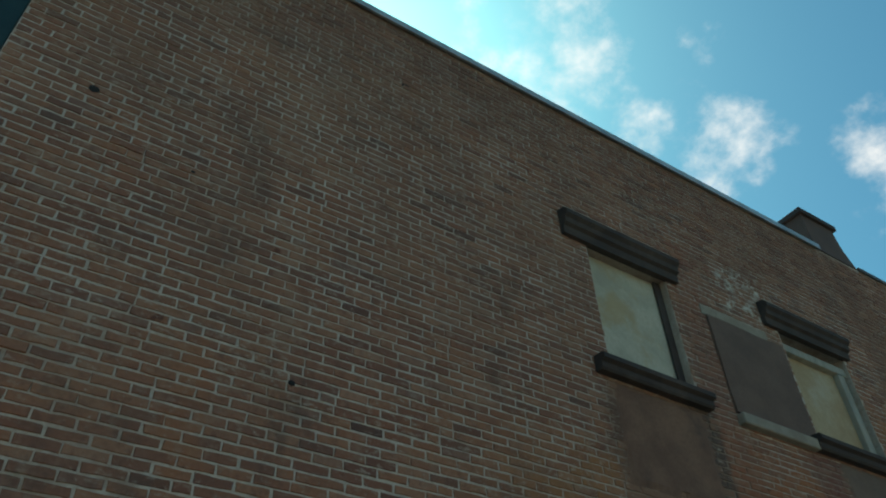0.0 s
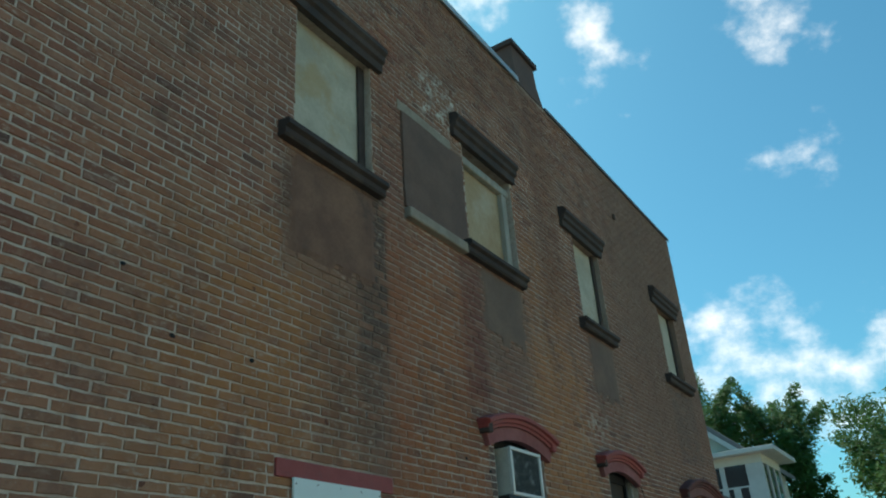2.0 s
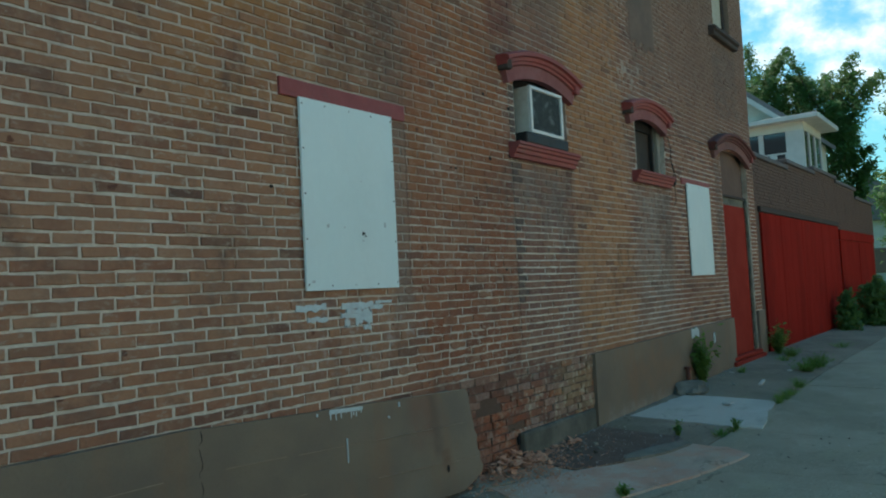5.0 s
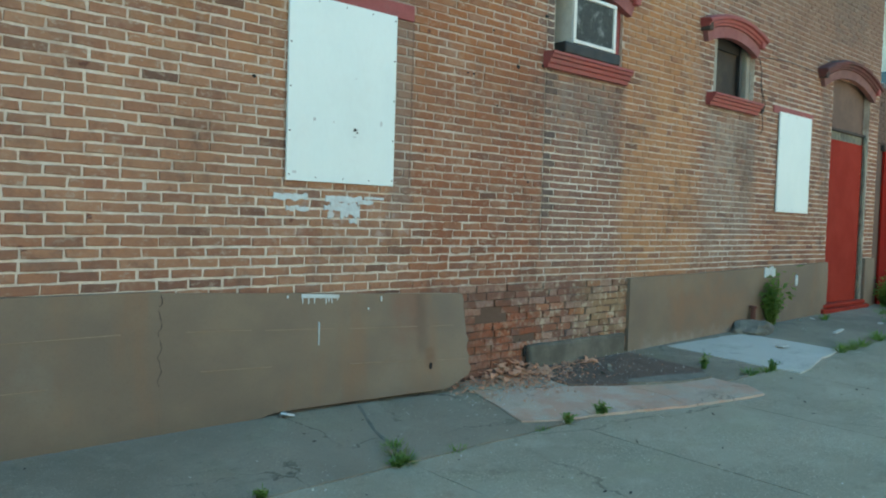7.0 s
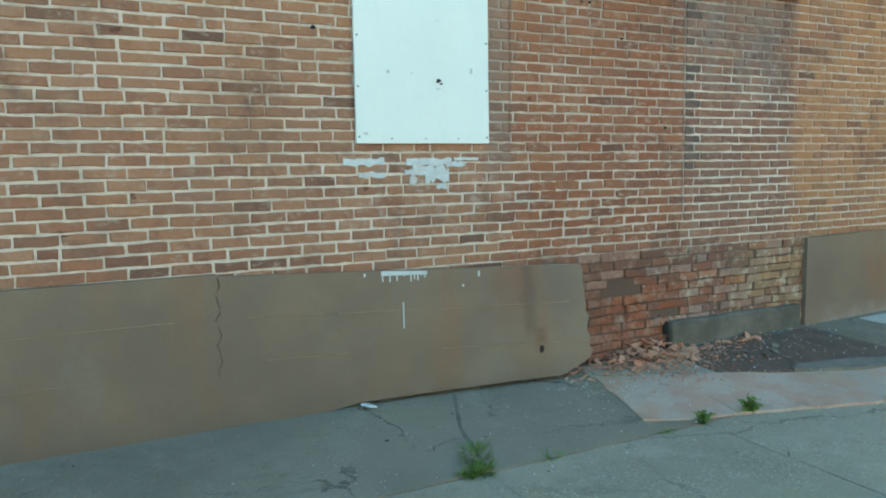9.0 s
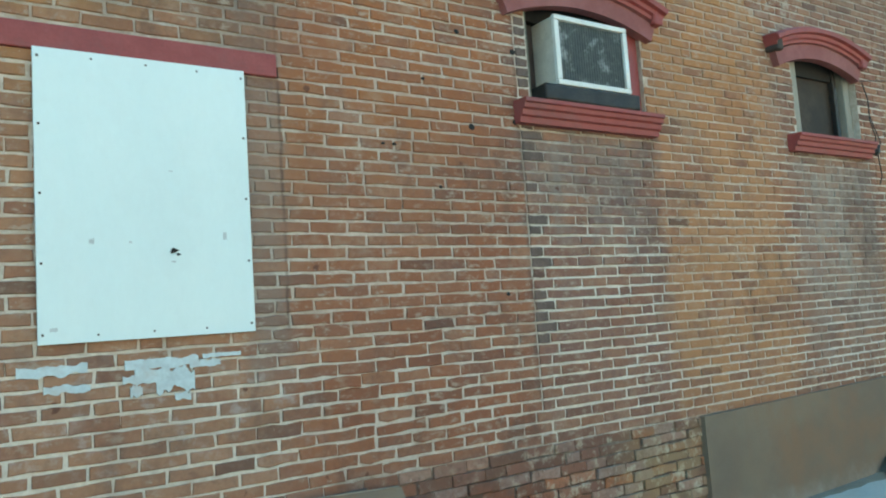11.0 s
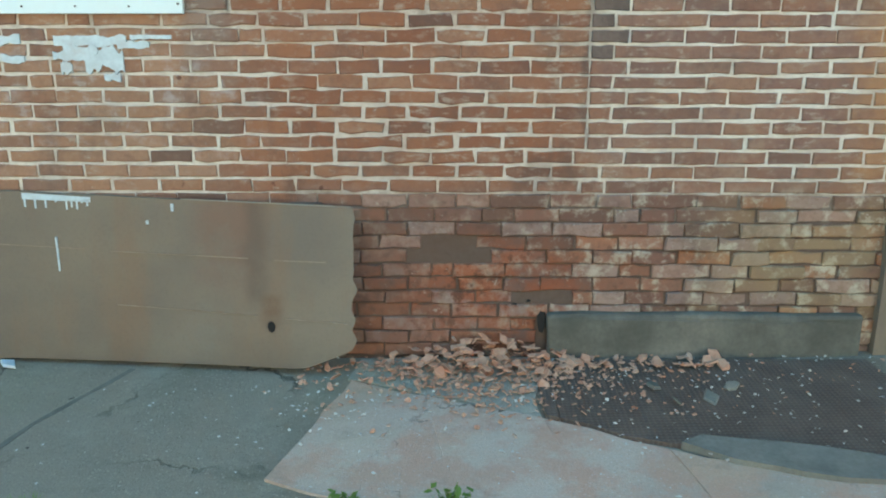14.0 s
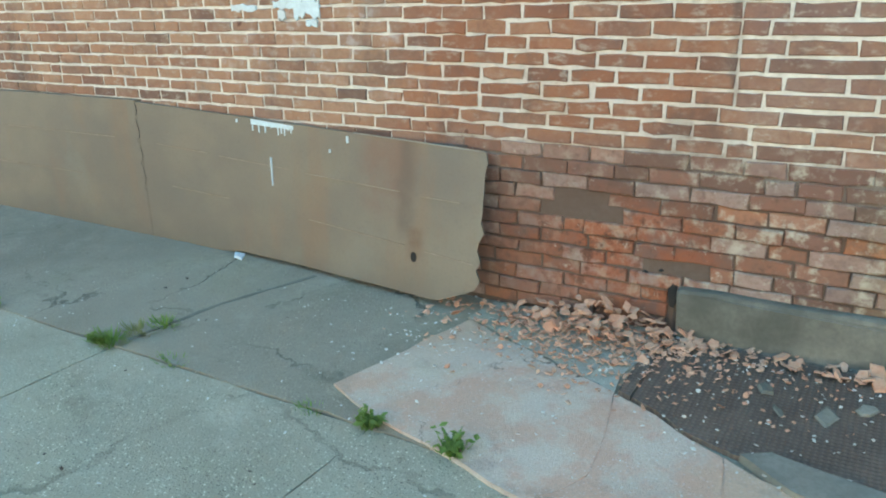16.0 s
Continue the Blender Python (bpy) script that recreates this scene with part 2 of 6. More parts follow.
    c = k.mix(k.math("MULTIPLY", k.rect(9.1, 10.4, 4.2, 5.5, 0.06, 0.1), 0.6), c, (0.16, 0.115, 0.095))
    # lime bloom beside the second upper window
    lime = k.math("MULTIPLY", k.rect(1.85, 2.75, 6.8, 7.55, 0.12, 0.3), k.ramp(k.noise(9, 4, 0.6), 0.48, 0.58))
    c = k.mix(k.math("MULTIPLY", lime, 0.8), c, (0.6, 0.57, 0.5))
    lime = k.math("MULTIPLY", k.rect(4.9, 6.0, 3.9, 4.3, 0.1, 0.3), k.ramp(k.noise(8, 4, 0.6), 0.46, 0.58))
    c = k.mix(k.math("MULTIPLY", lime, 0.6), c, (0.5, 0.45, 0.38))
    return c


def brick_material():
    k = Nodes("old_brick")
    k.wobble = k.noise(5.0, 6, 0.65)
    r = k.random()
    ragged = k.math("ADD", k.noise(3.1, 6, 0.7), k.math("MULTIPLY", k.math("SUBTRACT", k.math("FRACT", k.math("MULTIPLY", r, 7.31)), 0.5), 0.34))
    k.patchy = k.ramp(ragged, 0.30, 0.58, 0.2, 1.0)
    c = k.colors(r, [(0.0, (0.10, 0.058, 0.05)), (0.06, (0.19, 0.085, 0.064)), (0.2, (0.255, 0.11, 0.075)), (0.5, (0.325, 0.135, 0.082)), (0.78, (0.375, 0.17, 0.10)), (0.94, (0.40, 0.205, 0.135)), (1.0, (0.235, 0.13, 0.105))])
    c = k.mix(k.ramp(k.noise(0.55, 4, 0.6), 0.4, 0.62, 0.0, 0.45), c, (0.30, 0.165, 0.11))
    c = k.mix(k.ramp(k.noise(0.8, 5, 0.6, (1, 1, 0.6)), 0.5, 0.7, 0.0, 0.5), c, (0.225, 0.115, 0.085))
    face = k.noise(38, 6, 0.7)
    c = k.mix(k.ramp(k.noise(9, 5, 0.7), 0.5, 0.66, 0.0, 0.55), c, (0.17, 0.085, 0.062))
    c = k.mix(k.ramp(face, 0.35, 0.75, 0.0, 0.45), c, (0.2, 0.082, 0.055))
    c = wall_zones(k, c)
    # bare lower brickwork: raw orange spalls, pale salts
    low = k.rect(1.4, 4.3, -0.3, 0.82, 0.05, 0.05, False)
    r2 = k.math("FRACT", k.math("MULTIPLY", r, 5.77))
    raw = k.colors(r2, [(0.0, (0.15, 0.075, 0.055)), (0.25, (0.215, 0.10, 0.075)), (0.45, (0.30, 0.115, 0.065)), (0.62, (0.26, 0.165, 0.14)), (0.85, (0.34, 0.215, 0.175)), (1.0, (0.37, 0.13, 0.065))])
    raw = k.mix(k.ramp(k.noise(26, 6, 0.7), 0.4, 0.7, 0.0, 0.6), raw, (0.19, 0.1, 0.07))
    heart = k.math("MULTIPLY", k.rect(1.75, 2.65, 0.02, 0.55, 0.15, 0.25, False), k.ramp(k.noise(6.5, 5, 0.65), 0.36, 0.55))
    raw = k.mix(k.math("MULTIPLY", heart, 0.85), raw, (0.31, 0.085, 0.04))
    raw = k.mix(k.math("MULTIPLY", k.rect(1.7, 2.6, 0.05, 0.6, 0.2, 0.3), k.ramp(k.noise(13, 5, 0.7), 0.5, 0.62, 0.0, 0.75)), raw, (0.07, 0.035, 0.026))
    raw = k.mix(k.math("MULTIPLY", k.ramp(k.noise(8.5, 6, 0.7), 0.55, 0.68), 0.6), raw, (0.10, 0.058, 0.045))
    salt = k.math("MULTIPLY", k.ramp(k.noise(10, 6, 0.65), 0.5, 0.66), k.ramp(k.xyz()["X"], 1.9, 3.3, 0.25, 1.2))
    raw = k.mix(k.math("MULTIPLY", salt, 0.7), raw, (0.52, 0.45, 0.35))
    raw = k.mix(k.math("MULTIPLY", k.rect(3.3, 4.2, 0.1, 0.75, 0.25, 0.25), 0.5), raw, (0.38, 0.27, 0.15))
    # shade beside the loose panel's free end, painted as a darker brick band
    raw = k.mix(k.math("MULTIPLY", k.rect(1.4, 2.0, -0.3, 0.7, 0.2, 0.15), 0.5), raw, (0.17, 0.095, 0.072))
    c = k.mix(low, c, raw)
    # lime and paint haze under the boarded window
    haze = k.math("MULTIPLY", k.rect(-0.1, 1.25, 1.05, 1.55, 0.12, 0.2), k.ramp(k.noise(10, 5, 0.6), 0.5, 0.68))
    c = k.mix(k.math("MULTIPLY", haze, 0.5), c, (0.5, 0.45, 0.43))
    c = k.mix(k.math("MULTIPLY", k.ramp(k.noise(19, 5, 0.75), 0.60, 0.70), 0.5), c, (0.5, 0.42, 0.34))
    c = k.mix(k.math("MULTIPLY", k.ramp(k.noise(2.6, 6, 0.7), 0.52, 0.7), 0.45), c, (0.13, 0.08, 0.066))
    c = k.mix(k.ramp(k.noise(6.5, 3, 0.5), 0.70, 0.73, 0.0, 0.85), c, (0.13, 0.05, 0.035))
    smears = k.math("MULTIPLY", k.ramp(k.noise(24, 4, 0.7, (0.5, 1, 1)), 0.52, 0.66), k.ramp(k.noise(1.6, 5, 0.65), 0.42, 0.6, 0.1, 0.6))
    c = k.mix(k.math("MULTIPLY", smears, k.ramp(k.xyz()["Z"], 0.7, 0.9)), c, (0.44, 0.35, 0.28))
    k.bump(k.math("ADD", face, k.math("MULTIPLY", k.noise(160, 3, 0.6), 0.5)), 0.55, 0.005)
    return k.done(c, 0.9, 0, 0.2)


def mortar_material():
    k = Nodes("lime_mortar")
    k.wobble = k.noise(5.0, 6, 0.65)
    k.patchy = k.ramp(k.noise(3.1, 6, 0.7), 0.32, 0.56, 0.45, 1.0)
    g = k.noise(30, 6, 0.7)
    c = k.mix(k.ramp(g, 0.3, 0.7), (0.52, 0.44, 0.37), (0.72, 0.645, 0.56))
    c = k.mix(k.math("MULTIPLY", k.ramp(k.noise(1.7, 6, 0.65), 0.5, 0.68), 0.45), c, (0.40, 0.30, 0.22))
    c = wall_zones(k, c, True)
    c = k.mix(k.math("MULTIPLY", k.ramp(k.xyz()["Z"], 1.8, 4.4), 0.32), c, (0.25, 0.175, 0.135))
    c = k.mix(k.math("MULTIPLY", k.ramp(k.noise(1.1, 6, 0.7), 0.46, 0.62), 0.5), c, (0.30, 0.20, 0.145))
    c = k.mix(k.math("MULTIPLY", k.rect(1.3, 4.3, -0.4, 0.80, 0.03, 0.03, False), 0.92), c, (0.10, 0.055, 0.04))
    fresh = k.math("MULTIPLY", k.ramp(k.noise(2.1, 5, 0.65), 0.36, 0.56, 0.25, 1.0), k.ramp(g, 0.25, 0.6, 0.6, 1.0))
    for x0, x1, z0, z1, amount in ((2.8, 3.9, 0.86, 2.15, 0.75), (5.6, 6.75, 0.9, 1.75, 0.6), (-6.0, 2.7, 0.84, 1.55, 0.35), (3.9, 9.2, 0.84, 1.25, 0.55)):
        c = k.mix(k.math("MULTIPLY", k.rect(x0, x1, z0, z1, 0.12, 0.2, False), k.math("MULTIPLY", fresh, amount)), c, (0.71, 0.65, 0.57))
    k.bump(g, 0.8, 0.006)
    return k.done(c, 0.95, 0, 0.15)


BRICK, MORTAR = brick_material(), mortar_material()
BRICK_SOOT = surface("sooty_repair_brick", (0.115, 0.08, 0.068), (0.19, 0.127, 0.105), 6, 50, 0.9, bump=0.5)


def parge_material():
    """Brown paint on cement render: broad fading, rust runs, darker foot at the left."""
    k = Nodes("brown_painted_render")
    k.wobble = k.noise(4.0, 5, 0.6)
    k.patchy = k.ramp(k.noise(5.0, 5, 0.65), 0.3, 0.6, 0.3, 1.0)
    c = k.mix(k.ramp(k.noise(0.9, 4, 0.55, (1, 1, 1.3)), 0.36, 0.64), (0.172, 0.13, 0.1), (0.222, 0.165, 0.118))
    c = k.mix(k.ramp(k.noise(2.6, 6, 0.65, (1, 1, 0.22)), 0.5, 0.72, 0.0, 0.55), c, (0.235, 0.128, 0.075))
    c = k.mix(k.ramp(k.noise(1.7, 6, 0.7), 0.55, 0.75, 0.0, 0.5), c, (0.20, 0.18, 0.15))
    c = k.mix(k.math("MULTIPLY", k.rect(0.93, 1.22, 0.42, 0.82, 0.08, 0.06), 0.6), c, (0.22, 0.10, 0.065))
    c = k.mix(k.math("MULTIPLY", k.rect(1.15, 1.24, 0.3, 0.8, 0.04, 0.05), 0.5), c, (0.105, 0.078, 0.06))
    c = k.mix(k.math("MULTIPLY", k.rect(1.22, 1.30, 0.22, 0.34, 0.03, 0.03), 0.8), c, (0.16, 0.075, 0.04))
    c = k.mix(k.math("MULTIPLY", k.rect(4.8, 6.6, 0.15, 0.7, 0.3, 0.4), 0.65), c, (0.26, 0.13, 0.07))
    foot = k.ramp(k.math("ADD", k.xyz()["Z"], k.math("MULTIPLY", k.wobble, 0.25)), 0.08, 0.32, 0.45, 0.0)
    c = k.mix(k.math("MULTIPLY", foot, k.ramp(k.xyz()["X"], 1.8, 3.0, 1.0, 0.0)), c, (0.105, 0.088, 0.07))
    c = k.mix(k.math("MULTIPLY", k.rect(4.3, 7.2, -0.2, 0.1, 0.12, 0.12), 0.6), c, (0.36, 0.34, 0.30))
    grain = k.noise(70, 5, 0.65)
    c = k.mix(k.ramp(grain, 0.45, 0.8, 0.0, 0.25), c, (0.11, 0.085, 0.065))
    k.bump(k.math("ADD", grain, k.math("MULTIPLY", k.noise(7, 4, 0.5), 1.4)), 0.3, 0.005)
    return k.done(c, 0.7, 0, 0.3)


PARGE = parge_material()
PLASTER = surface("grey_brown_plaster", (0.14, 0.085, 0.065), (0.185, 0.115, 0.088), 3, 40, 0.85, dirt=(0.11, 0.072, 0.057))
COAT_BROWN = surface("thin_brown_render_coat", (0.165, 0.085, 0.058), (0.25, 0.135, 0.09), 2.4, 40, 0.88, dirt=(0.085, 0.058, 0.048), dirt_amount=0.8)
COAT_GREY = surface("thin_grey_render_coat", (0.165, 0.108, 0.082), (0.225, 0.148, 0.11), 2.2, 40, 0.88, dirt=(0.16, 0.075, 0.055), dirt_amount=0.5)
PLASTER_PALE = surface("pale_cement", (0.34, 0.29, 0.23), (0.26, 0.21, 0.165), 5, 50, 0.9)
SOOT_STONE = surface("sooty_brown_stone", (0.048, 0.036, 0.032), (0.075, 0.054, 0.046), 5, 60, 0.8, bump=0.4, dirt=(0.12, 0.09, 0.075), dirt_amount=0.35)
RED_TRIM = surface("faded_red_paint", (0.30, 0.052, 0.048), (0.36, 0.075, 0.068), 7, 70, 0.55, dirt=(0.2, 0.075, 0.07), bump=0.2, spec=0.4)
ROSE_TRIM = surface("chalky_rose_paint", (0.33, 0.11, 0.105), (0.27, 0.085, 0.08), 5, 60, 0.7, dirt=(0.2, 0.085, 0.075), bump=0.25)
ROSE_DULL = surface("weathered_rose_paint", (0.24, 0.105, 0.095), (0.19, 0.085, 0.075), 5, 60, 0.8, dirt=(0.12, 0.07, 0.06), bump=0.25)
RED_DULL = surface("weathered_dark_red_paint", (0.15, 0.042, 0.04), (0.11, 0.045, 0.042), 5, 60, 0.75, dirt=(0.08, 0.05, 0.045), bump=0.25)
RED_GATE = surface("red_painted_boards", (0.33, 0.018, 0.011), (0.25, 0.015, 0.010), 1.6, 45, 0.9, stretch=(1, 1, 0.25), bump=0.25, dirt=(0.17, 0.016, 0.012), spec=0.06)
SCORE = surface("rusty_scored_render", (0.25, 0.17, 0.12), (0.33, 0.25, 0.185), 6, 50, 0.9)
RED_DOOR = surface("red_door_paint", (0.35, 0.037, 0.024), (0.30, 0.031, 0.021), 2.0, 45, 0.85, bump=0.15, dirt=(0.28, 0.03, 0.02), spec=0.08)
PEELED = surface("peeling_grey_green_paint", (0.11, 0.115, 0.095), (0.26, 0.25, 0.19), 16, 60, 0.8, stretch=(1, 1, 0.3), dirt=(0.06, 0.055, 0.045), dirt_amount=0.7)
BOARD_WHITE = surface("white_painted_plywood", (0.70, 0.80, 0.79), (0.67, 0.78, 0.775), 2.5, 30, 0.5, bump=0.12, dirt=(0.58, 0.66, 0.65), dirt_amount=0.25, stretch=(1, 1, 0.5), speck=0.06)
BOARD_OLD = surface("weathered_plywood", (0.50, 0.46, 0.36), (0.39, 0.355, 0.275), 3, 30, 0.8, dirt=(0.42, 0.29, 0.14), dirt_amount=0.7, bump=0.3)
BOARD_TAN = surface("tan_plywood", (0.40, 0.27, 0.15), (0.47, 0.36, 0.23), 2.5, 30, 0.8, dirt=(0.5, 0.46, 0.38), dirt_amount=0.5, bump=0.3)
WOOD_PALE = surface("weathered_wood_frame", (0.36, 0.34, 0.29), (0.27, 0.25, 0.21), 8, 70, 0.85, stretch=(1, 1, 0.2), bump=0.5)
# near-black colour stands in for the shade inside openings, holes and cracks
UNLIT_BLACK = surface("painted_unlit_depth", (0.02, 0.018, 0.017), (0.03, 0.027, 0.025), 4, 30, 0.9)
PANE_DIRTY = surface("dirty_window_pane", (0.05, 0.038, 0.03), (0.085, 0.066, 0.052), 3, 30, 0.6, bump=0.05, dirt=(0.035, 0.03, 0.027), dirt_amount=0.8, spec=0.12)
AC_METAL = surface("beige_enamel_metal", (0.64, 0.61, 0.53), (0.55, 0.52, 0.45), 6, 60, 0.45, dirt=(0.28, 0.24, 0.19), spec=0.5)
AC_WHITE = surface("white_enamel_frame", (0.74, 0.74, 0.70), (0.66, 0.66, 0.62), 8, 60, 0.4, spec=0.5)
# dark grey coil broken up by small pale flecks
AC_GRILLE = surface("flecked_grey_coil", (0.075, 0.088, 0.086), (0.11, 0.122, 0.118), 20, 90, 0.6, dirt=(0.46, 0.48, 0.47), dirt_amount=0.75)
BLACK_TRAY = surface("black_drip_tray", (0.02, 0.018, 0.017), (0.045, 0.038, 0.034), 9, 60, 0.5)
COPING = surface("pale_metal_coping", (0.50, 0.52, 0.52), (0.36, 0.38, 0.39), 4, 60, 0.45, metal=0.4, dirt=(0.2, 0.2, 0.2))
COPING_DARK = surface("dark_coping", (0.09, 0.085, 0.085), (0.14, 0.13, 0.13), 4, 40, 0.7)
CORNICE_TEAL = surface("dark_green_cornice_paint", (0.012, 0.035, 0.036), (0.02, 0.05, 0.05), 4, 40, 0.5)
ANNEX_BRICK = surface("brown_painted_brick", (0.115, 0.07, 0.055), (0.15, 0.092, 0.072), 3, 60, 0.8, dirt=(0.08, 0.055, 0.046))


def ground_material(name, dark, mid, pale, aggregate, crack_scale, crack, stain=(0.48, 0.72)):
    """Worn paving: broad stains, embedded grit, hairline cracks."""
    k = Nodes(name)
    c = k.mix(k.ramp(k.noise(0.55, 6, 0.6), 0.36, 0.62), dark, mid)
    c = k.mix(k.ramp(k.noise(1.9, 7, 0.7), stain[0], stain[1], 0.0, 0.75), c, pale)
    c = k.mix(k.ramp(k.noise(2.7, 7, 0.72, (0.6, 1, 1)), 0.54, 0.72, 0.0, 0.65), c, tuple(v * 0.6 for v in dark))
    c = k.mix(k.ramp(k.noise(0.8, 5, 0.6, (1, 1.6, 1)), 0.5, 0.7, 0.0, 0.35), c, (mid[0] * 0.9, mid[1] * 0.98, mid[2] * 0.8))
    grit = k.n.new("ShaderNodeTexVoronoi")
    grit.inputs["Scale"].default_value = 95.0
    k.l.new(k.pos, grit.inputs["Vector"])
    tone = k.n.new("ShaderNodeSeparateColor")
    k.l.new(grit.outputs["Color"], tone.inputs["Color"])
    near = k.ramp(grit.outputs["Distance"], 0.25, 0.5, 1.0, 0.0)
    where = k.ramp(k.noise(1.4, 5, 0.65), 0.38, 0.62, 0.25, 1.0)
    spot = k.math("MULTIPLY", k.math("MULTIPLY", near, where), aggregate)
    c = k.mix(k.math("MULTIPLY", spot, k.ramp(tone.outputs["Red"], 0.62, 0.95)), c, tuple(min(0.7, v * 1.9) for v in mid))
    c = k.mix(k.math("MULTIPLY", spot, k.ramp(tone.outputs["Green"], 0.55, 0.9)), c, tuple(v * 0.5 for v in dark))
    warp = k.n.new("ShaderNodeVectorMath")
    warp.operation = "MULTIPLY_ADD"
    k.l.new(k.noise(3.0, 5, 0.6, out="Color"), warp.inputs[0])
    warp.inputs[1].default_value = (0.5, 0.5, 0.0)
    k.l.new(k.pos, warp.inputs[2])
    cell = k.n.new("ShaderNodeTexVoronoi")
    cell.feature = "DISTANCE_TO_EDGE"
    cell.inputs["Scale"].default_value = crack_scale
    k.l.new(warp.outputs["Vector"], cell.inputs["Vector"])
    line = k.math("MULTIPLY", k.ramp(cell.outputs["Distance"], 0.002, 0.008, 1.0, 0.0), k.ramp(k.noise(1.2, 4, 0.6), 0.45, 0.6, 0.0, crack))
    c = k.mix(line, c, tuple(v * 0.35 for v in dark))
    fine = k.noise(120, 4, 0.7)
    c = k.mix(k.ramp(fine, 0.3, 0.75, 0.0, 0.3), c, tuple(v * 0.55 for v in dark))
    k.bump(k.math("SUBTRACT", k.math("ADD", k.math("MULTIPLY", near, aggregate * 0.6), fine), k.math("MULTIPLY", line, 2.0)), 0.7, 0.004)
    return k.done(c, 0.88, 0, 0.25)


ASPHALT = ground_material("old_asphalt", (0.21, 0.177, 0.135), (0.285, 0.242, 0.187), (0.35, 0.307, 0.24), 0.5, 0.8, 0.8)
PAVING = ground_material("exposed_aggregate_concrete", (0.29, 0.254, 0.192), (0.378, 0.333, 0.255), (0.44, 0.393, 0.308), 1.0, 0.45, 0.6)
PINK_SLAB = ground_material("pinkish_concrete", (0.45, 0.335, 0.27), (0.58, 0.445, 0.365), (0.60, 0.31, 0.22), 0.3, 1.3, 0.9, (0.44, 0.58))
DIRT = ground_material("crumbly_brown_dirt", (0.115, 0.092, 0.074), (0.155, 0.125, 0.10), (0.25, 0.21, 0.17), 0.8, 5.0, 0.4)
CEMENT_PATCH = ground_material("rough_pale_cement", (0.30, 0.275, 0.23), (0.40, 0.37, 0.31), (0.48, 0.42, 0.35), 0.6, 3.0, 0.6)
LIGHT_SLAB = ground_material("new_light_concrete", (0.42, 0.42, 0.38), (0.52, 0.52, 0.475), (0.57, 0.56, 0.52), 0.25, 0.9, 0.4)
GREY_BLOCK = surface("damp_grey_concrete", (0.095, 0.092, 0.076), (0.25, 0.228, 0.188), 1.8, 50, 0.85, bump=0.4, dirt=(0.30, 0.275, 0.235), dirt_amount=0.35)
SHARD = surface("fresh_brick_shards", (0.55, 0.23, 0.14), (0.63, 0.34, 0.23), 14, 90, 0.9, dirt=(0.52, 0.38, 0.30))
LITTER_PALE = surface("pale_mortar_crumbs", (0.6, 0.58, 0.53), (0.48, 0.43, 0.37), 20, 90, 0.9)
PAINT_BLUE = surface("pale_blue_paint", (0.58, 0.68, 0.70), (0.48, 0.56, 0.58), 14, 80, 0.6, dirt=(0.48, 0.45, 0.43), dirt_amount=0.6)
GRASS = surface("rough_grass", (0.06, 0.115, 0.03), (0.10, 0.15, 0.04), 2.0, 40, 0.9, bump=0.6, dist=0.03)
WEED_DRY = surface("dry_grass", (0.24, 0.22, 0.09), (0.15, 0.19, 0.06), 12, 60, 0.8)


def leaf_material(name, a, b_):
    """Leaves that let some light through."""
    k = Nodes(name)
    c = k.mix(k.ramp(k.noise(0.8, 4, 0.6), 0.35, 0.65), a, b_)
    c = k.mix(k.ramp(k.random(), 0.0, 1.0, 0.0, 0.4), c, tuple(v * 0.5 for v in a))
    mat = k.done(c, 0.6, 0, 0.3)
    tr = k.n.new("ShaderNodeBsdfTranslucent")
    k.put(tr.inputs["Color"], k.mix(0.5, c, (0.18, 0.32, 0.06)))
    mx = k.n.new("ShaderNodeMixShader")
    mx.inputs[0].default_value = 0.5
    k.l.new(k.bsdf.outputs[0], mx.inputs[1])
    k.l.new(tr.outputs[0], mx.inputs[2])
    k.l.new(mx.outputs[0], k.n["Material Output"].inputs["Surface"])
    return mat


LEAF_A = leaf_material("tree_leaves_dark", (0.05, 0.15, 0.06), (0.085, 0.21, 0.075))
LEAF_B = leaf_material("tree_leaves_light", (0.055, 0.16, 0.055), (0.10, 0.23, 0.075))
WEED = leaf_material("weed_leaves", (0.12, 0.26, 0.06), (0.2, 0.32, 0.09))
BARK = surface("grey_bark", (0.07, 0.055, 0.042), (0.11, 0.09, 0.07), 4, 30, 0.9, bump=0.8, dist=0.02)
SIDING = surface("cream_siding_paint", (0.66, 0.64, 0.53), (0.60, 0.58, 0.48), 1.5, 20, 0.6)
TRIM_WHITE = surface("white_house_trim", (0.54, 0.56, 0.53), (0.46, 0.48, 0.46), 2, 30, 0.55)
SHINGLE = surface("grey_roof_shingles", (0.14, 0.14, 0.145), (0.19, 0.185, 0.18), 3, 30, 0.9)
RUST_PIPE = surface("red_brown_pipe", (0.17, 0.05, 0.035), (0.12, 0.045, 0.035), 9, 60, 0.6)
CABLE = surface("black_cable", (0.015, 0.015, 0.015), (0.03, 0.03, 0.03), 20, 80, 0.5)


def plate_material():
    """Rusty tread plate with raised lugs in rows."""
    k = Nodes("rusty_tread_plate")
    o = k.xyz()
    lug = k.math("MULTIPLY", k.math("SINE", k.math("MULTIPLY", k.math("ADD", o["X"], o["Y"]), 150)), k.math("SINE", k.math("MULTIPLY", k.math("SUBTRACT", o["X"], o["Y"]), 150)))
    c = k.mix(k.ramp(k.noise(5, 6, 0.65), 0.35, 0.7), (0.13, 0.088, 0.07), (0.18, 0.125, 0.1))
    c = k.mix(k.ramp(lug, 0.2, 0.8, 0, 0.4), c, (0.23, 0.175, 0.145))
    k.bump(lug, 0.6, 0.003)
    return k.done(c, 0.65, 0.35, 0.4)


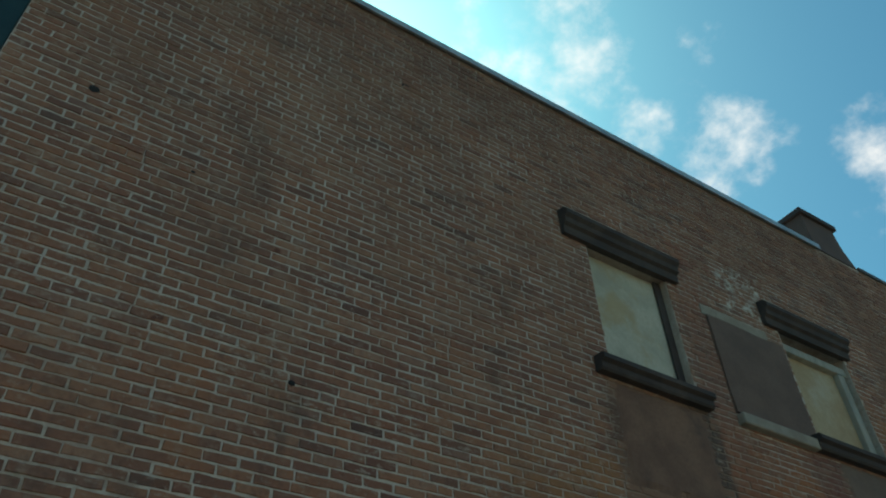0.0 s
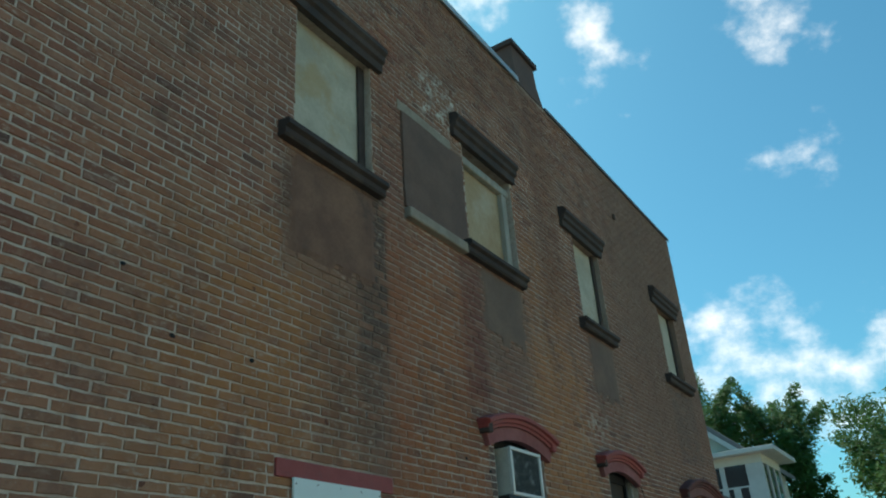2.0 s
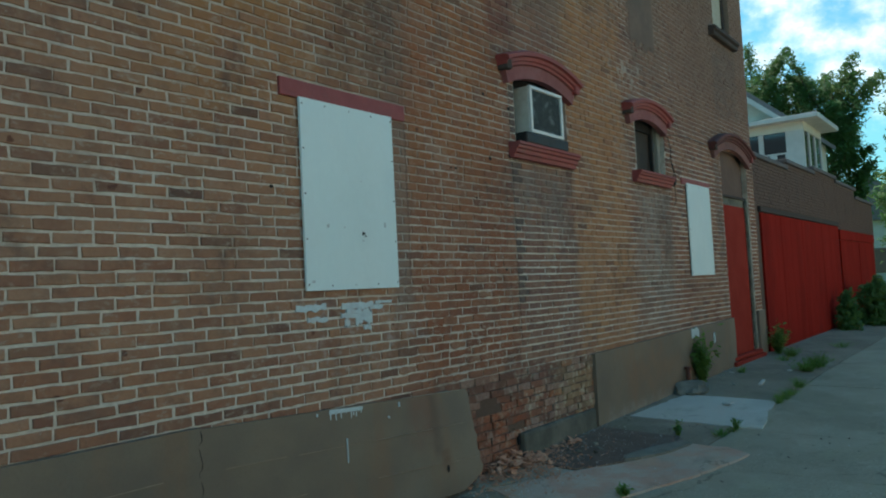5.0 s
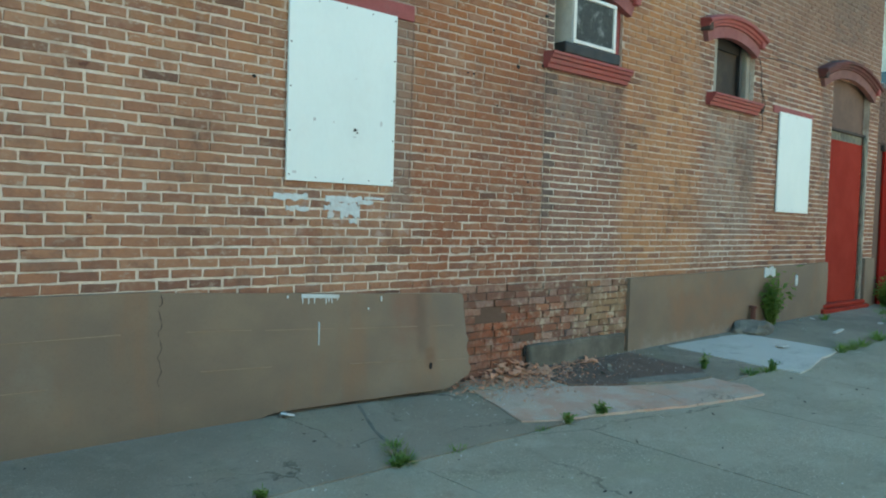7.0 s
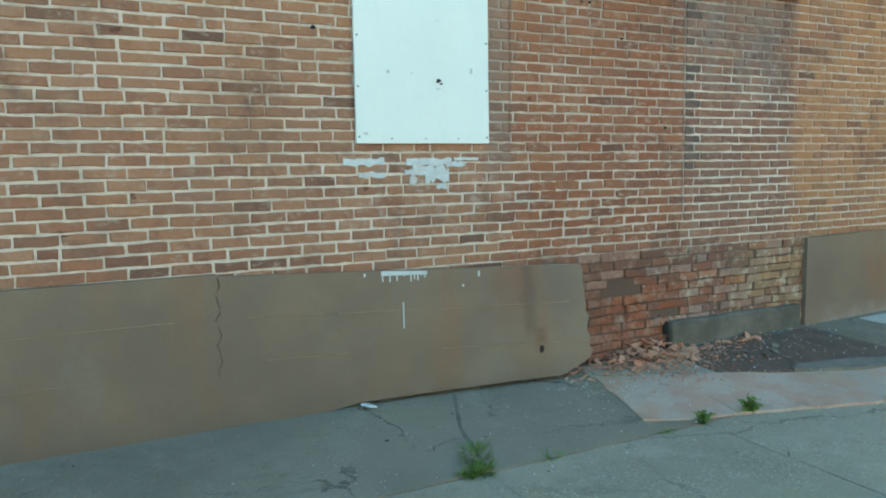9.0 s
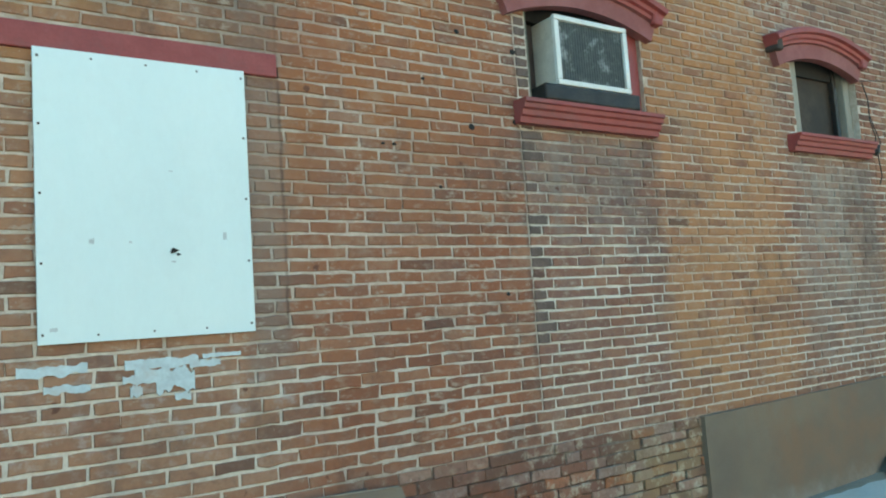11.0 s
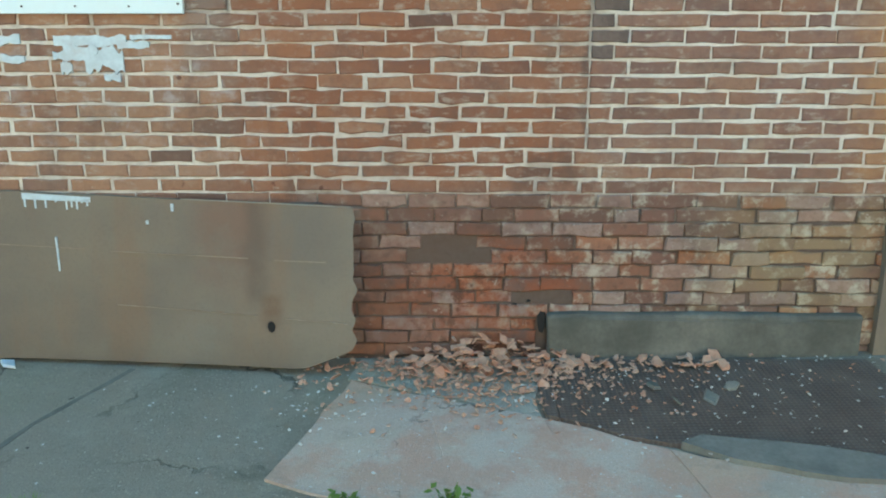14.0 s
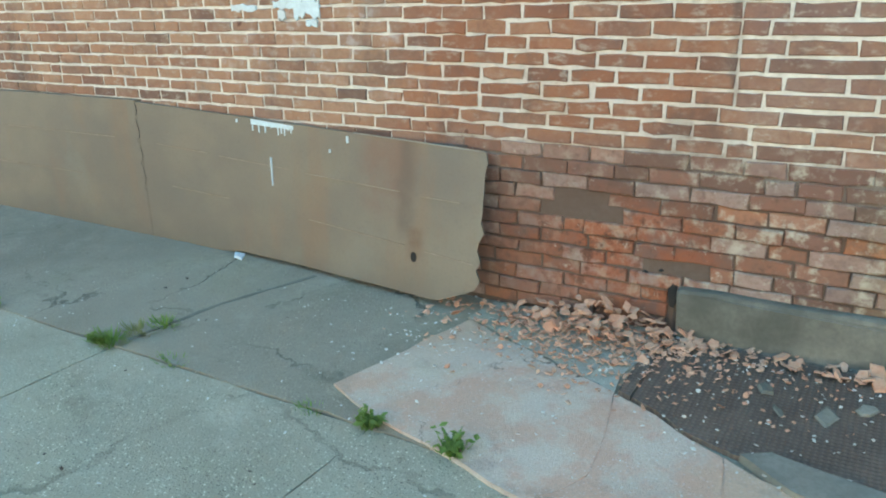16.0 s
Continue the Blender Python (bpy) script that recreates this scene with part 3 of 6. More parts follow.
def glass_material():
    k = Nodes("house_window_glass")
    k.bsdf.inputs["Roughness"].default_value = 0.05
    return k.done((0.03, 0.04, 0.045), 0.06, 0.0, 0.9)


TREAD, GLASS = plate_material(), glass_material()


# ---- building helpers ----
def root(name, at, label, category, group="", kind=""):
    """An Empty at a thing's base, to parent its parts."""
    ob = new(name)
    ob.empty_display_size = 0.1
    ob.location = at
    return tagged(ob, label, category, group, kind)


def world_of(ob):
    v = Vector(ob.location)
    while ob.parent:
        ob = ob.parent
        v += ob.location
    return v


def part(name, bm, material, parent=None, label="", smooth=False):
    """Links a bmesh, built in world places, as one mesh under a thing or under a part."""
    me = bpy.data.meshes.new(name)
    if parent is not None:
        bm.transform(Matrix.Translation(-world_of(parent)))
    bmesh.ops.recalc_face_normals(bm, faces=bm.faces)
    bm.to_mesh(me)
    bm.free()
    me.materials.append(material)
    if smooth:
        for p in me.polygons:
            p.use_smooth = True
    ob = new(name, me)
    ob.parent = parent
    if label:
        ob["label"] = label
    return ob


def thing(name, bm, material, label, category, group="", kind=""):
    return tagged(part(name, bm, material), label, category, group, kind)


def box(x0, x1, y0, y1, z0, z1, bevel=0.0, bm=None):
    made = bm or bmesh.new()
    v = [made.verts.new(p) for p in ((x0, y0, z0), (x1, y0, z0), (x1, y1, z0), (x0, y1, z0), (x0, y0, z1), (x1, y0, z1), (x1, y1, z1), (x0, y1, z1))]
    faces = [made.faces.new([v[i] for i in f]) for f in ((0, 3, 2, 1), (4, 5, 6, 7), (0, 1, 5, 4), (1, 2, 6, 5), (2, 3, 7, 6), (3, 0, 4, 7))]
    if bevel:
        bmesh.ops.bevel(made, geom=list({e for f in faces for e in f.edges}), offset=bevel, segments=2, profile=0.5, affect="EDGES")
    return made


def roughen(bm, amount, cuts=0, scale=3.0):
    if cuts:
        bmesh.ops.subdivide_edges(bm, edges=bm.edges[:], cuts=cuts, use_grid_fill=True)
    for v in bm.verts:
        v.co += noise.noise_vector(v.co * scale) * amount
    return bm


def extrude_x(profile, x0, x1, bm=None):
    """A moulding: a (y, z) outline run along x."""
    made = bm or bmesh.new()
    a = [made.verts.new((x0, y, z)) for y, z in profile]
    b = [made.verts.new((x1, y, z)) for y, z in profile]
    n = len(profile)
    for i in range(n):
        made.faces.new((a[i], a[(i + 1) % n], b[(i + 1) % n], b[i]))
    made.faces.new(a[::-1])
    made.faces.new(b)
    return made


def arch(profile, xc, half, z_end, rise, steps=20):
    """A segmental hood: an (y, up) outline swept over an arc from end to end."""
    R = (half * half + rise * rise) / (2 * rise)
    zc, top = z_end + rise - R, math.asin(half / R)
    made, rings = bmesh.new(), []
    for i in range(steps + 1):
        a = -top + 2 * top * i / steps
        rings.append([made.verts.new((xc + (R + u) * math.sin(a), y, zc + (R + u) * math.cos(a))) for y, u in profile])
    n = len(profile)
    for r, q in zip(rings, rings[1:]):
        for i in range(n):
            made.faces.new((r[i], r[(i + 1) % n], q[(i + 1) % n], q[i]))
    made.faces.new(rings[0][::-1])
    made.faces.new(rings[-1])
    return made


def tube(points, r, sides=8):
    made, rings = bmesh.new(), []
    pts = [Vector(p) for p in points]
    for i, p in enumerate(pts):
        d = (pts[min(i + 1, len(pts) - 1)] - pts[max(i - 1, 0)]).normalized()
        u = d.orthogonal().normalized()
        w = d.cross(u)
        rr = r[i] if isinstance(r, (list, tuple)) else r
        rings.append([made.verts.new(p + (u * math.cos(2 * math.pi * k / sides) + w * math.sin(2 * math.pi * k / sides)) * rr) for k in range(sides)])
    for a, b in zip(rings, rings[1:]):
        for k in range(sides):
            made.faces.new((a[k], a[(k + 1) % sides], b[(k + 1) % sides], b[k]))
    made.faces.new(rings[0][::-1])
    made.faces.new(rings[-1])
    return made


def slab(outline, z0, z1, jag=0.0, seed=1, bevel=0.0):
    """A flat piece with a ragged outline, given as corners in plan."""
    rnd = random.Random(seed)
    pts = []
    for (ax, ay), (bx, by) in zip(outline, outline[1:] + outline[:1]):
        n = max(1, int(math.hypot(bx - ax, by - ay) / 0.12)) if jag else 1
        for i in range(n):
            f = i / n
            pts.append((ax + (bx - ax) * f + (rnd.uniform(-jag, jag) if i else 0), ay + (by - ay) * f + (rnd.uniform(-jag, jag) if i else 0)))
    made = bmesh.new()
    lo = [made.verts.new((x, y, z0)) for x, y in pts]
    hi = [made.verts.new((x, y, z1)) for x, y in pts]
    for i in range(len(pts)):
        j = (i + 1) % len(pts)
        made.faces.new((lo[i], lo[j], hi[j], hi[i]))
    made.faces.new(hi)
    made.faces.new(lo[::-1])
    return made


def coat(x0, x1, z0, z1, y, seed, jag=0.05):
    """A thin skin of render with a torn outline."""
    made, rnd = bmesh.new(), random.Random(seed)
    nx, nz = max(4, int((x1 - x0) / 0.09)), max(4, int((z1 - z0) / 0.09))
    grid = []
    for j in range(nz + 1):
        row = []
        for i in range(nx + 1):
            x, z = x0 + (x1 - x0) * i / nx, z0 + (z1 - z0) * j / nz
            if i in (0, nx):
                x += rnd.uniform(-jag, jag)
            if j == 0:
                z += rnd.uniform(-jag * 2.2, jag * 2.2)
            rim = i in (0, nx) or j in (0, nz)
            row.append(made.verts.new((x, 0.012 if rim else y - 0.003 * noise.noise(Vector((x * 6, z * 6, seed))), z)))
        grid.append(row)
    for j in range(nz):
        for i in range(nx):
            made.faces.new((grid[j][i], grid[j][i + 1], grid[j + 1][i + 1], grid[j + 1][i]))
    return made


def blob(x, y, z, sx, sy, sz, seed, sub=2):
    made = bmesh.new()
    bmesh.ops.create_icosphere(made, subdivisions=sub, radius=1)
    for v in made.verts:
        k = 1 + 0.35 * noise.noise(v.co * 1.7 + Vector((seed * 3.1, seed, 0)))
        v.co = Vector((x + v.co.x * sx * k, y + v.co.y * sy * k, z + v.co.z * sz * k))
    return made


def smear(x0, x1, z0, z1, y, seed, bm=None):
    """A dab of paint: a thin raised patch with a brushed, ragged outline."""
    rnd = random.Random(seed)
    made = bm or bmesh.new()
    n = 26
    up = [(x0 + (x1 - x0) * i / n, z1 - (0.10 + 0.25 * noise.noise(Vector((i * 0.23, seed * 2.3, 0))) + rnd.uniform(0, 0.08)) * (z1 - z0)) for i in range(n + 1)]
    dn = [(x0 + (x1 - x0) * i / n, z0 + (0.10 + 0.28 * noise.noise(Vector((i * 0.21, seed * 1.7, 5))) + rnd.uniform(0, 0.08)) * (z1 - z0)) for i in range(n + 1)]
    dn = [(px, min(pz, top[1] - 0.12 * (z1 - z0))) for (px, pz), top in zip(dn, up)]
    rows = [[made.verts.new((px, yy, pz)) for px, pz in line] for line in (up, dn) for yy in (y, y + 0.02)]
    uf, ub, df, db = rows
    for i in range(n):
        for p, q in ((uf, df), (ub, uf), (df, db)):
            made.faces.new((p[i], p[i + 1], q[i + 1], q[i]))
    for e in (0, n):
        made.faces.new((uf[e], ub[e], db[e], df[e]))
    return made


# ---- setting: ground, falling away from the wall and rising along it ----
X_LEFT, X_RIGHT, TOP = -4.97, 11.05, 8.94


def kerb(x):
    """Where the asphalt strip meets the concrete slabs."""
    return -1.16 - 0.0235 * min(max(x - 1.7, 0.0), 4.7)


def ground_z(x, y):
    k_ = kerb(x)
    return 0.02 * min(max(x - 1.7, 0.0), 7.8) + 0.075 * min(0.0, max(y, k_)) + 0.02 * min(y - k_, 0.0)


def settle(ob):
    """Lays a flat-built mesh onto the sloping ground."""
    o = world_of(ob)
    for v in ob.data.vertices:
        v.co.z += ground_z(v.co.x + o.x, v.co.y + o.y)
    return ob


bm = bmesh.new()
bmesh.ops.create_grid(bm, x_segments=2, y_segments=2, size=900)
bm.transform(Matrix.Translation((0, 0, -0.34)))
thing("ground", bm, ASPHALT, "worn grey asphalt ground running to the horizon", "ground", kind="structure")
bm = bmesh.new()
rnd = random.Random(4)
rows = []
for i in range(393):
    x = -14 + i * 0.12
    ye = kerb(x) + (rnd.uniform(-0.012, 0.012) if i % 2 else 0)
    rows.append([bm.verts.new((x, y, z)) for y, z in ((0.0, -0.08), (0.0, -0.006), (ye * 0.5, -0.006 + 0.003 * noise.noise(Vector((x * 1.3, 0.4, 0)))), (ye, -0.008), (ye, -0.08))])
for a, b in zip(rows, rows[1:]):
    for k in range(4):
        bm.faces.new((a[k], a[k + 1], b[k + 1], b[k]))
settle(thing("pavement_strip", bm, ASPHALT, "dark patched asphalt strip along the foot of the wall", "pavement", kind="structure"))
thing("lawn", slab([(33, -14), (90, -14), (90, 40), (33, 40)], -0.05, 0.1, 0.0), GRASS, "sunlit mown lawn behind the alley", "lawn", kind="structure")

# concrete slabs of the alley, each with open joints
pave = root("pavement", (0, -3, -0.05), "grey exposed-aggregate concrete slabs with open joints", "pavement", kind="structure")
rnd = random.Random(3)
cuts_x = [-13.7, -10.6, -7.5, -4.45, -2.93, -1.39, 0.21, 1.72, 3.28, 4.83, 6.4, 7.95, 9.5, 11.2, 13.0, 15.0, 17.0, 19.0, 21.0, 23.0, 25.0, 27.0, 30.0, 33.0]
for xa, xb in zip(cuts_x, cuts_x[1:]):
    lift = rnd.uniform(-0.003, 0.003)
    settle(part("concrete_slab", slab([(xa + 0.003, -8.0), (xb - 0.003, -8.0), (xb - 0.003, kerb(xb) - 0.008), (xa + 0.003, kerb(xa) - 0.008)], -0.08, -0.012 + lift, 0.005, rnd.randint(0, 999)), PAVING, pave))

# ---- setting: the long brick wall ----
OPENINGS = [(-0.05, 0.98, 5.58, 6.95), (2.68, 3.82, 5.58, 6.95), (5.69, 6.63, 5.58, 6.95), (9.32, 10.24, 5.58, 6.95),
            (2.80, 3.86, 2.86, 3.64), (5.70, 6.70, 2.88, 3.66), (9.17, 10.64, 0.02, 3.64)]
xs = sorted({X_LEFT, X_RIGHT, *[o[0] for o in OPENINGS], *[o[1] for o in OPENINGS]})
bm = bmesh.new()
for a, b in zip(xs, xs[1:]):
    mid, z = (a + b) / 2, -0.3
    for o in sorted((o for o in OPENINGS if o[0] < mid < o[1]), key=lambda o: o[2]):
        box(a, b, 0.0055, 0.35, z, o[2], bm=bm)
        z = o[3]
    box(a, b, 0.0055, 0.35, z, TOP, bm=bm)
wall = thing("wall_front", bm, MORTAR, "tall old red-brown brick wall with pale lime joints and stains", "brick wall", kind="structure")
for nm, b in (("wall_left", (X_LEFT, X_LEFT + 0.3, 0.352, 9.0, -0.3, TOP)), ("wall_right", (X_RIGHT - 0.3, X_RIGHT, 0.352, 9.0, -0.3, TOP)), ("wall_back", (X_LEFT, X_RIGHT, 9.002, 9.3, -0.3, TOP))):
    thing(nm, box(*b), ANNEX_BRICK, "plain brown end wall of the brick building", "brick wall", kind="structure")
thing("roof", box(X_LEFT + 0.31, X_RIGHT - 0.31, 0.36, 8.99, TOP - 0.5, TOP - 0.3), SHINGLE, "flat dark roof behind the parapet", "roof", kind="structure")
thing("floor_inside", box(X_LEFT + 0.31, X_RIGHT - 0.31, 0.36, 8.99, 4.3, 4.5), UNLIT_BLACK, "dark upper floor inside the building", "floor", kind="structure")
thing("coping_pale", extrude_x([(-0.05, TOP), (-0.05, TOP - 0.05), (-0.035, TOP - 0.05), (-0.03, TOP + 0.002), (0.4, TOP + 0.002), (0.4, TOP + 0.035), (-0.05, TOP + 0.035)], X_LEFT - 0.03, 4.42),
      COPING, "pale metal coping along the parapet", "coping", kind="structure")
thing("coping_dark", extrude_x([(-0.03, TOP), (-0.03, TOP - 0.03), (-0.012, TOP - 0.03), (-0.012, TOP + 0.002), (0.4, TOP + 0.002), (0.4, TOP + 0.03), (-0.03, TOP + 0.03)], 5.32, X_RIGHT + 0.03),
      COPING_DARK, "thin dark coping along the lower parapet", "coping", kind="structure")

chim = root("chimney", (4.75, 0.35, TOP), "brown brick parapet chimney with a flat stone cap", "chimney")
bm = bmesh.new()
a = [bm.verts.new(p) for p in ((4.43, -0.004, TOP), (5.30, -0.004, TOP), (5.30, 0.75, TOP), (4.43, 0.75, TOP))]
b = [bm.verts.new(p) for p in ((4.40, -0.004, TOP + 0.64), (5.10, -0.004, TOP + 0.64), (5.10, 0.75, TOP + 0.64), (4.40, 0.75, TOP + 0.64))]
m = [bm.verts.new(p) for p in ((4.41, -0.004, TOP + 0.3), (5.15, -0.004, TOP + 0.3), (5.15, 0.75, TOP + 0.3), (4.41, 0.75, TOP + 0.3))]
for lo, hi in ((a, m), (m, b)):
    for i in range(4):
        bm.faces.new((lo[i], lo[(i + 1) % 4], hi[(i + 1) % 4], hi[i]))
bm.faces.new(b)
part("shaft", bm, ANNEX_BRICK, chim)
part("cap", box(4.35, 5.17, -0.05, 0.8, TOP + 0.64, TOP + 0.73, 0.012), SOOT_STONE, chim, "dark flat cap stone")
corn = root("cornice_return", (-5.05, 0.3, 6.3), "dark green painted end of the street front cornice", "cornice")
part("pilaster", box(-5.16, -4.875, 0.03, 0.6, 6.35, 9.0, 0.01), CORNICE_TEAL, corn)
part("bracket", box(-5.22, -4.876, 0.0, 0.66, 6.2, 6.36, 0.02), CORNICE_TEAL, corn)
part("crown", box(-5.3, -4.9, -0.02, 0.7, 9.001, 9.2, 0.03), CORNICE_TEAL, corn)
corn.location.x -= 0.10


# ---- upper windows ----
def upper_window(xc, half, sc, sill_half, x0, x1, boarded_with_frame=False):
    w = root("upper_window", (xc, 0, 5.45), "boarded upper window with heavy sooty stone head and sill" if not boarded_with_frame else "boarded upper window with a weathered wooden frame and stone head", "window", "upper windows")
    head = [(0.02, 6.92), (-0.045, 6.92), (-0.05, 7.01), (-0.085, 7.03), (-0.09, 7.09), (-0.125, 7.12), (-0.125, 7.17), (-0.09, 7.21), (0.02, 7.235)]
    part("window_head", roughen(extrude_x(head, xc - half, xc + half), 0.006, 1), SOOT_STONE, w, "sooty moulded stone window head")
    sill = [(0.06, 5.45), (-0.07, 5.45), (-0.085, 5.47), (-0.085, 5.52), (-0.125, 5.54), (-0.125, 5.585), (-0.11, 5.60), (0.06, 5.615)]
    part("window_sill", roughen(extrude_x(sill, sc - sill_half, sc + sill_half), 0.005, 1), SOOT_STONE, w, "sooty projecting stone sill")
    inset = 0.11
    if boarded_with_frame:
        part("frame_post", box(x1 - 0.17, x1 - 0.05, 0.05, 0.17, 5.6, 6.72, 0.008), WOOD_PALE, w)
        part("frame_post", box(x0, x0 + 0.06, 0.05, 0.17, 5.6, 6.72, 0.008), WOOD_PALE, w)
        part("frame_head", box(x0, x1, 0.04, 0.17, 6.72, 6.82, 0.01), WOOD_PALE, w, "grey weathered frame head")
        part("board", roughen(box(x0 + 0.062, x1 - 0.172, inset, inset + 0.02, 5.6, 6.715), 0.004, 2), BOARD_TAN, w)
        part("filler", box(x1 - 0.048, x1, 0.10, 0.17, 5.6, 6.72), SOOT_STONE, w)
    else:
        part("board", roughen(box(x0, x1 - 0.02, inset, inset + 0.02, 5.6, 6.93), 0.006, 3), BOARD_OLD, w, "weathered stained plywood board")
        part("jamb_strip", box(x1 - 0.09, x1, inset - 0.03, inset - 0.003, 5.6, 6.93, 0.006), SOOT_STONE, w)
    # black box paints the unlit depth behind the board
    part("recess", box(x0, x1, 0.2, 0.34, 5.6, 6.94), UNLIT_BLACK, w)
    return w


for (x0, x1, _, _), xc, half, sc, sh, fr in zip(OPENINGS, (0.38, 3.16, 6.0, 9.68), (0.735, 0.72, 0.71, 0.68), (0.41, 3.16, 6.08, 9.70), (0.645, 0.66, 0.59, 0.66), (False, True, False, False)):
    upper_window(xc, half, sc, sh, x0, x1, fr)

bm = box(1.46, 2.60, -0.022, 0.012, 5.57, 6.68)
thing("plaster_patch", roughen(bm, 0.012, 7, 4), PLASTER, "brown-grey plaster over a blocked window opening", "plaster patch")
thing("plaster_edge", roughen(box(1.40, 2.40, -0.012, 0.012, 6.69, 6.80), 0.014, 4, 5), PLASTER_PALE, "pale worn plaster along the blocked opening", "plaster patch")
thing("old_stone_sill", box(1.46, 2.52, -0.075, 0.02, 5.44, 5.555, 0.015), PLASTER_PALE, "pale worn stone sill below the plaster", "window sill")
thing("render_coat", coat(-0.12, 1.02, 4.5, 5.47, -0.009, 3), COAT_BROWN, "smooth brown render skin below the first upper sill", "render", "render coats")
thing("render_coat", coat(2.82, 3.82, 4.62, 5.47, -0.009, 5, 0.08), COAT_GREY, "grey-brown render skin below the second upper sill", "render", "render coats")
thing("render_coat", coat(5.66, 6.64, 4.55, 5.47, -0.009, 8, 0.08), COAT_GREY, "grey-brown render skin below the third upper sill", "render", "render coats")
ring = root("wall_ring", (7.75, 0, 8.1), "small dark iron tie plate in the upper wall", "tie plate")
part("plate", box(7.71, 7.79, -0.03, 0.02, 8.05, 8.15, 0.012), SOOT_STONE, ring)

# ---- ground floor windows with segmental hoods ----
HOOD = [(0.02, -0.02), (-0.055, -0.02), (-0.06, 0.11), (-0.08, 0.115), (-0.085, 0.14), (-0.105, 0.15), (-0.11, 0.18), (-0.14, 0.19), (-0.145, 0.225), (-0.12, 0.245), (0.02, 0.26)]


def hood(parent, xc, half, z_end, rise, k=1.0, band=None, moulding=None):
    prof = [(y, u * k) for y, u in HOOD]
    part("hood", arch(prof[:4] + [(0.02, 0.115 * k)], xc, half, z_end, rise), band or ROSE_TRIM, parent, "chalky rose arched hood band")
    part("hood_moulding", arch([(0.02, 0.117 * k)] + prof[3:], xc, half * 1.04, z_end + 0.002, rise), moulding or RED_TRIM, parent, "dark red stepped hood moulding")
    # left stop is coloured dark for the shading at that end of the hood
    for s in (-1, 1):
        part("hood_stop", box(xc + s * (half + 0.035) - 0.045, xc + s * (half + 0.035) + 0.045, -0.11, 0.02, z_end + 0.10 * k, z_end + 0.24 * k, 0.015), SOOT_STONE if s < 0 else RED_TRIM, parent)


def red_sill(parent, x0, x1, z0, z1):
    h = z1 - z0
    p = [(0.03, z0), (-0.055, z0), (-0.06, z0 + 0.25 * h), (-0.08, z0 + 0.3 * h), (-0.085, z0 + 0.52 * h), (-0.105, z0 + 0.58 * h), (-0.11, z0 + 0.75 * h), (-0.125, z0 + 0.8 * h), (-0.125, z1 - 0.006), (0.03, z1)]
    part("sill", extrude_x(p, x0, x1), RED_TRIM, parent, "red painted moulded sill")


w1 = root("hooded_window", (3.28, 0, 2.74), "arched window with red sill and rose hood, holding a machine", "window", "hooded windows")
hood(w1, 3.27, 0.655, 3.475, 0.13, 0.95)
red_sill(w1, 2.655, 3.905, 2.766, 2.915)
part("side_panel", box(3.67, 3.855, 0.035, 0.06, 2.88, 3.64), RED_TRIM, w1, "red painted filler panel")
part("upper_panel", box(2.82, 3.669, 0.10, 0.12, 3.505, 3.64), UNLIT_BLACK, w1)
part("jamb_plaster", roughen(box(2.803, 2.82, 0.012, 0.16, 2.88, 3.64), 0.006, 4, 9), PEELED, w1, "peeling pale plaster on the jamb")
part("filler", box(2.821, 2.985, 0.15, 0.17, 2.88, 3.50), SOOT_STONE, w1)
# opening backed with black in place of a shaded room
part("recess", box(2.80, 3.86, 0.2, 0.34, 2.87, 3.64), UNLIT_BLACK, w1)

ac = root("air_conditioner", (3.3, -0.02, 2.88), "beige window air conditioner with white front frame, flecked coil", "air conditioner")
AX0, AX1, AZ0, AZ1, AY = 2.99, 3.644, 3.045, 3.50, -0.054
part("casing", box(AX0, AX1, AY + 0.012, 0.3, AZ0, AZ1, 0.008), AC_METAL, ac, "beige enamelled metal casing")
for b in ((AX0 - 0.005, AX1 + 0.005, AZ1 - 0.03, AZ1 + 0.005), (AX0 - 0.005, AX1 + 0.005, AZ0 - 0.005, AZ0 + 0.03)):
    part("frame_rail", box(b[0], b[1], AY - 0.02, AY + 0.011, b[2], b[3], 0.006), AC_WHITE, ac)
for b in ((AX0 - 0.005, AX0 + 0.035), (AX1 - 0.035, AX1 + 0.005)):
    part("frame_stile", box(b[0], b[1], AY - 0.019, AY + 0.0105, AZ0 + 0.031, AZ1 - 0.031, 0.006), AC_WHITE, ac)
coil = part("coil", box(AX0 + 0.036, AX1 - 0.036, AY, AY + 0.01, AZ0 + 0.031, AZ1 - 0.031), AC_GRILLE, ac, "dark grey finned coil with pale flecks")
for i in range(26):
    x = AX0 + 0.05 + i * (AX1 - AX0 - 0.1) / 25
    part("fin", box(x - 0.0015, x + 0.0015, AY - 0.006, AY - 0.0005, AZ0 + 0.034, AZ1 - 0.034), AC_GRILLE, coil)
part("drip_tray", roughen(box(AX0 - 0.13, AX1 + 0.07, -0.085, 0.1, 2.925, 3.034, 0.012), 0.007, 3, 8), BLACK_TRAY, ac, "black rusted tray under the machine")

w2 = root("hooded_window", (6.13, 0, 2.76), "narrow arched window with dirty pane, red sill and rose hood", "window", "hooded windows")
hood(w2, 6.06, 0.61, 3.50, 0.125, 0.95)
red_sill(w2, 5.54, 6.74, 2.778, 2.922)
part("pane", box(5.86, 6.62, 0.13, 0.14, 2.91, 3.65), PANE_DIRTY, w2, "dirty brown window pane")
part("frame_stile", box(5.705, 5.87, 0.06, 0.15, 2.91, 3.65, 0.01), WOOD_PALE, w2)
part("frame_stile", box(6.47, 6.52, 0.08, 0.128, 2.91, 3.65, 0.006), BLACK_TRAY, w2)
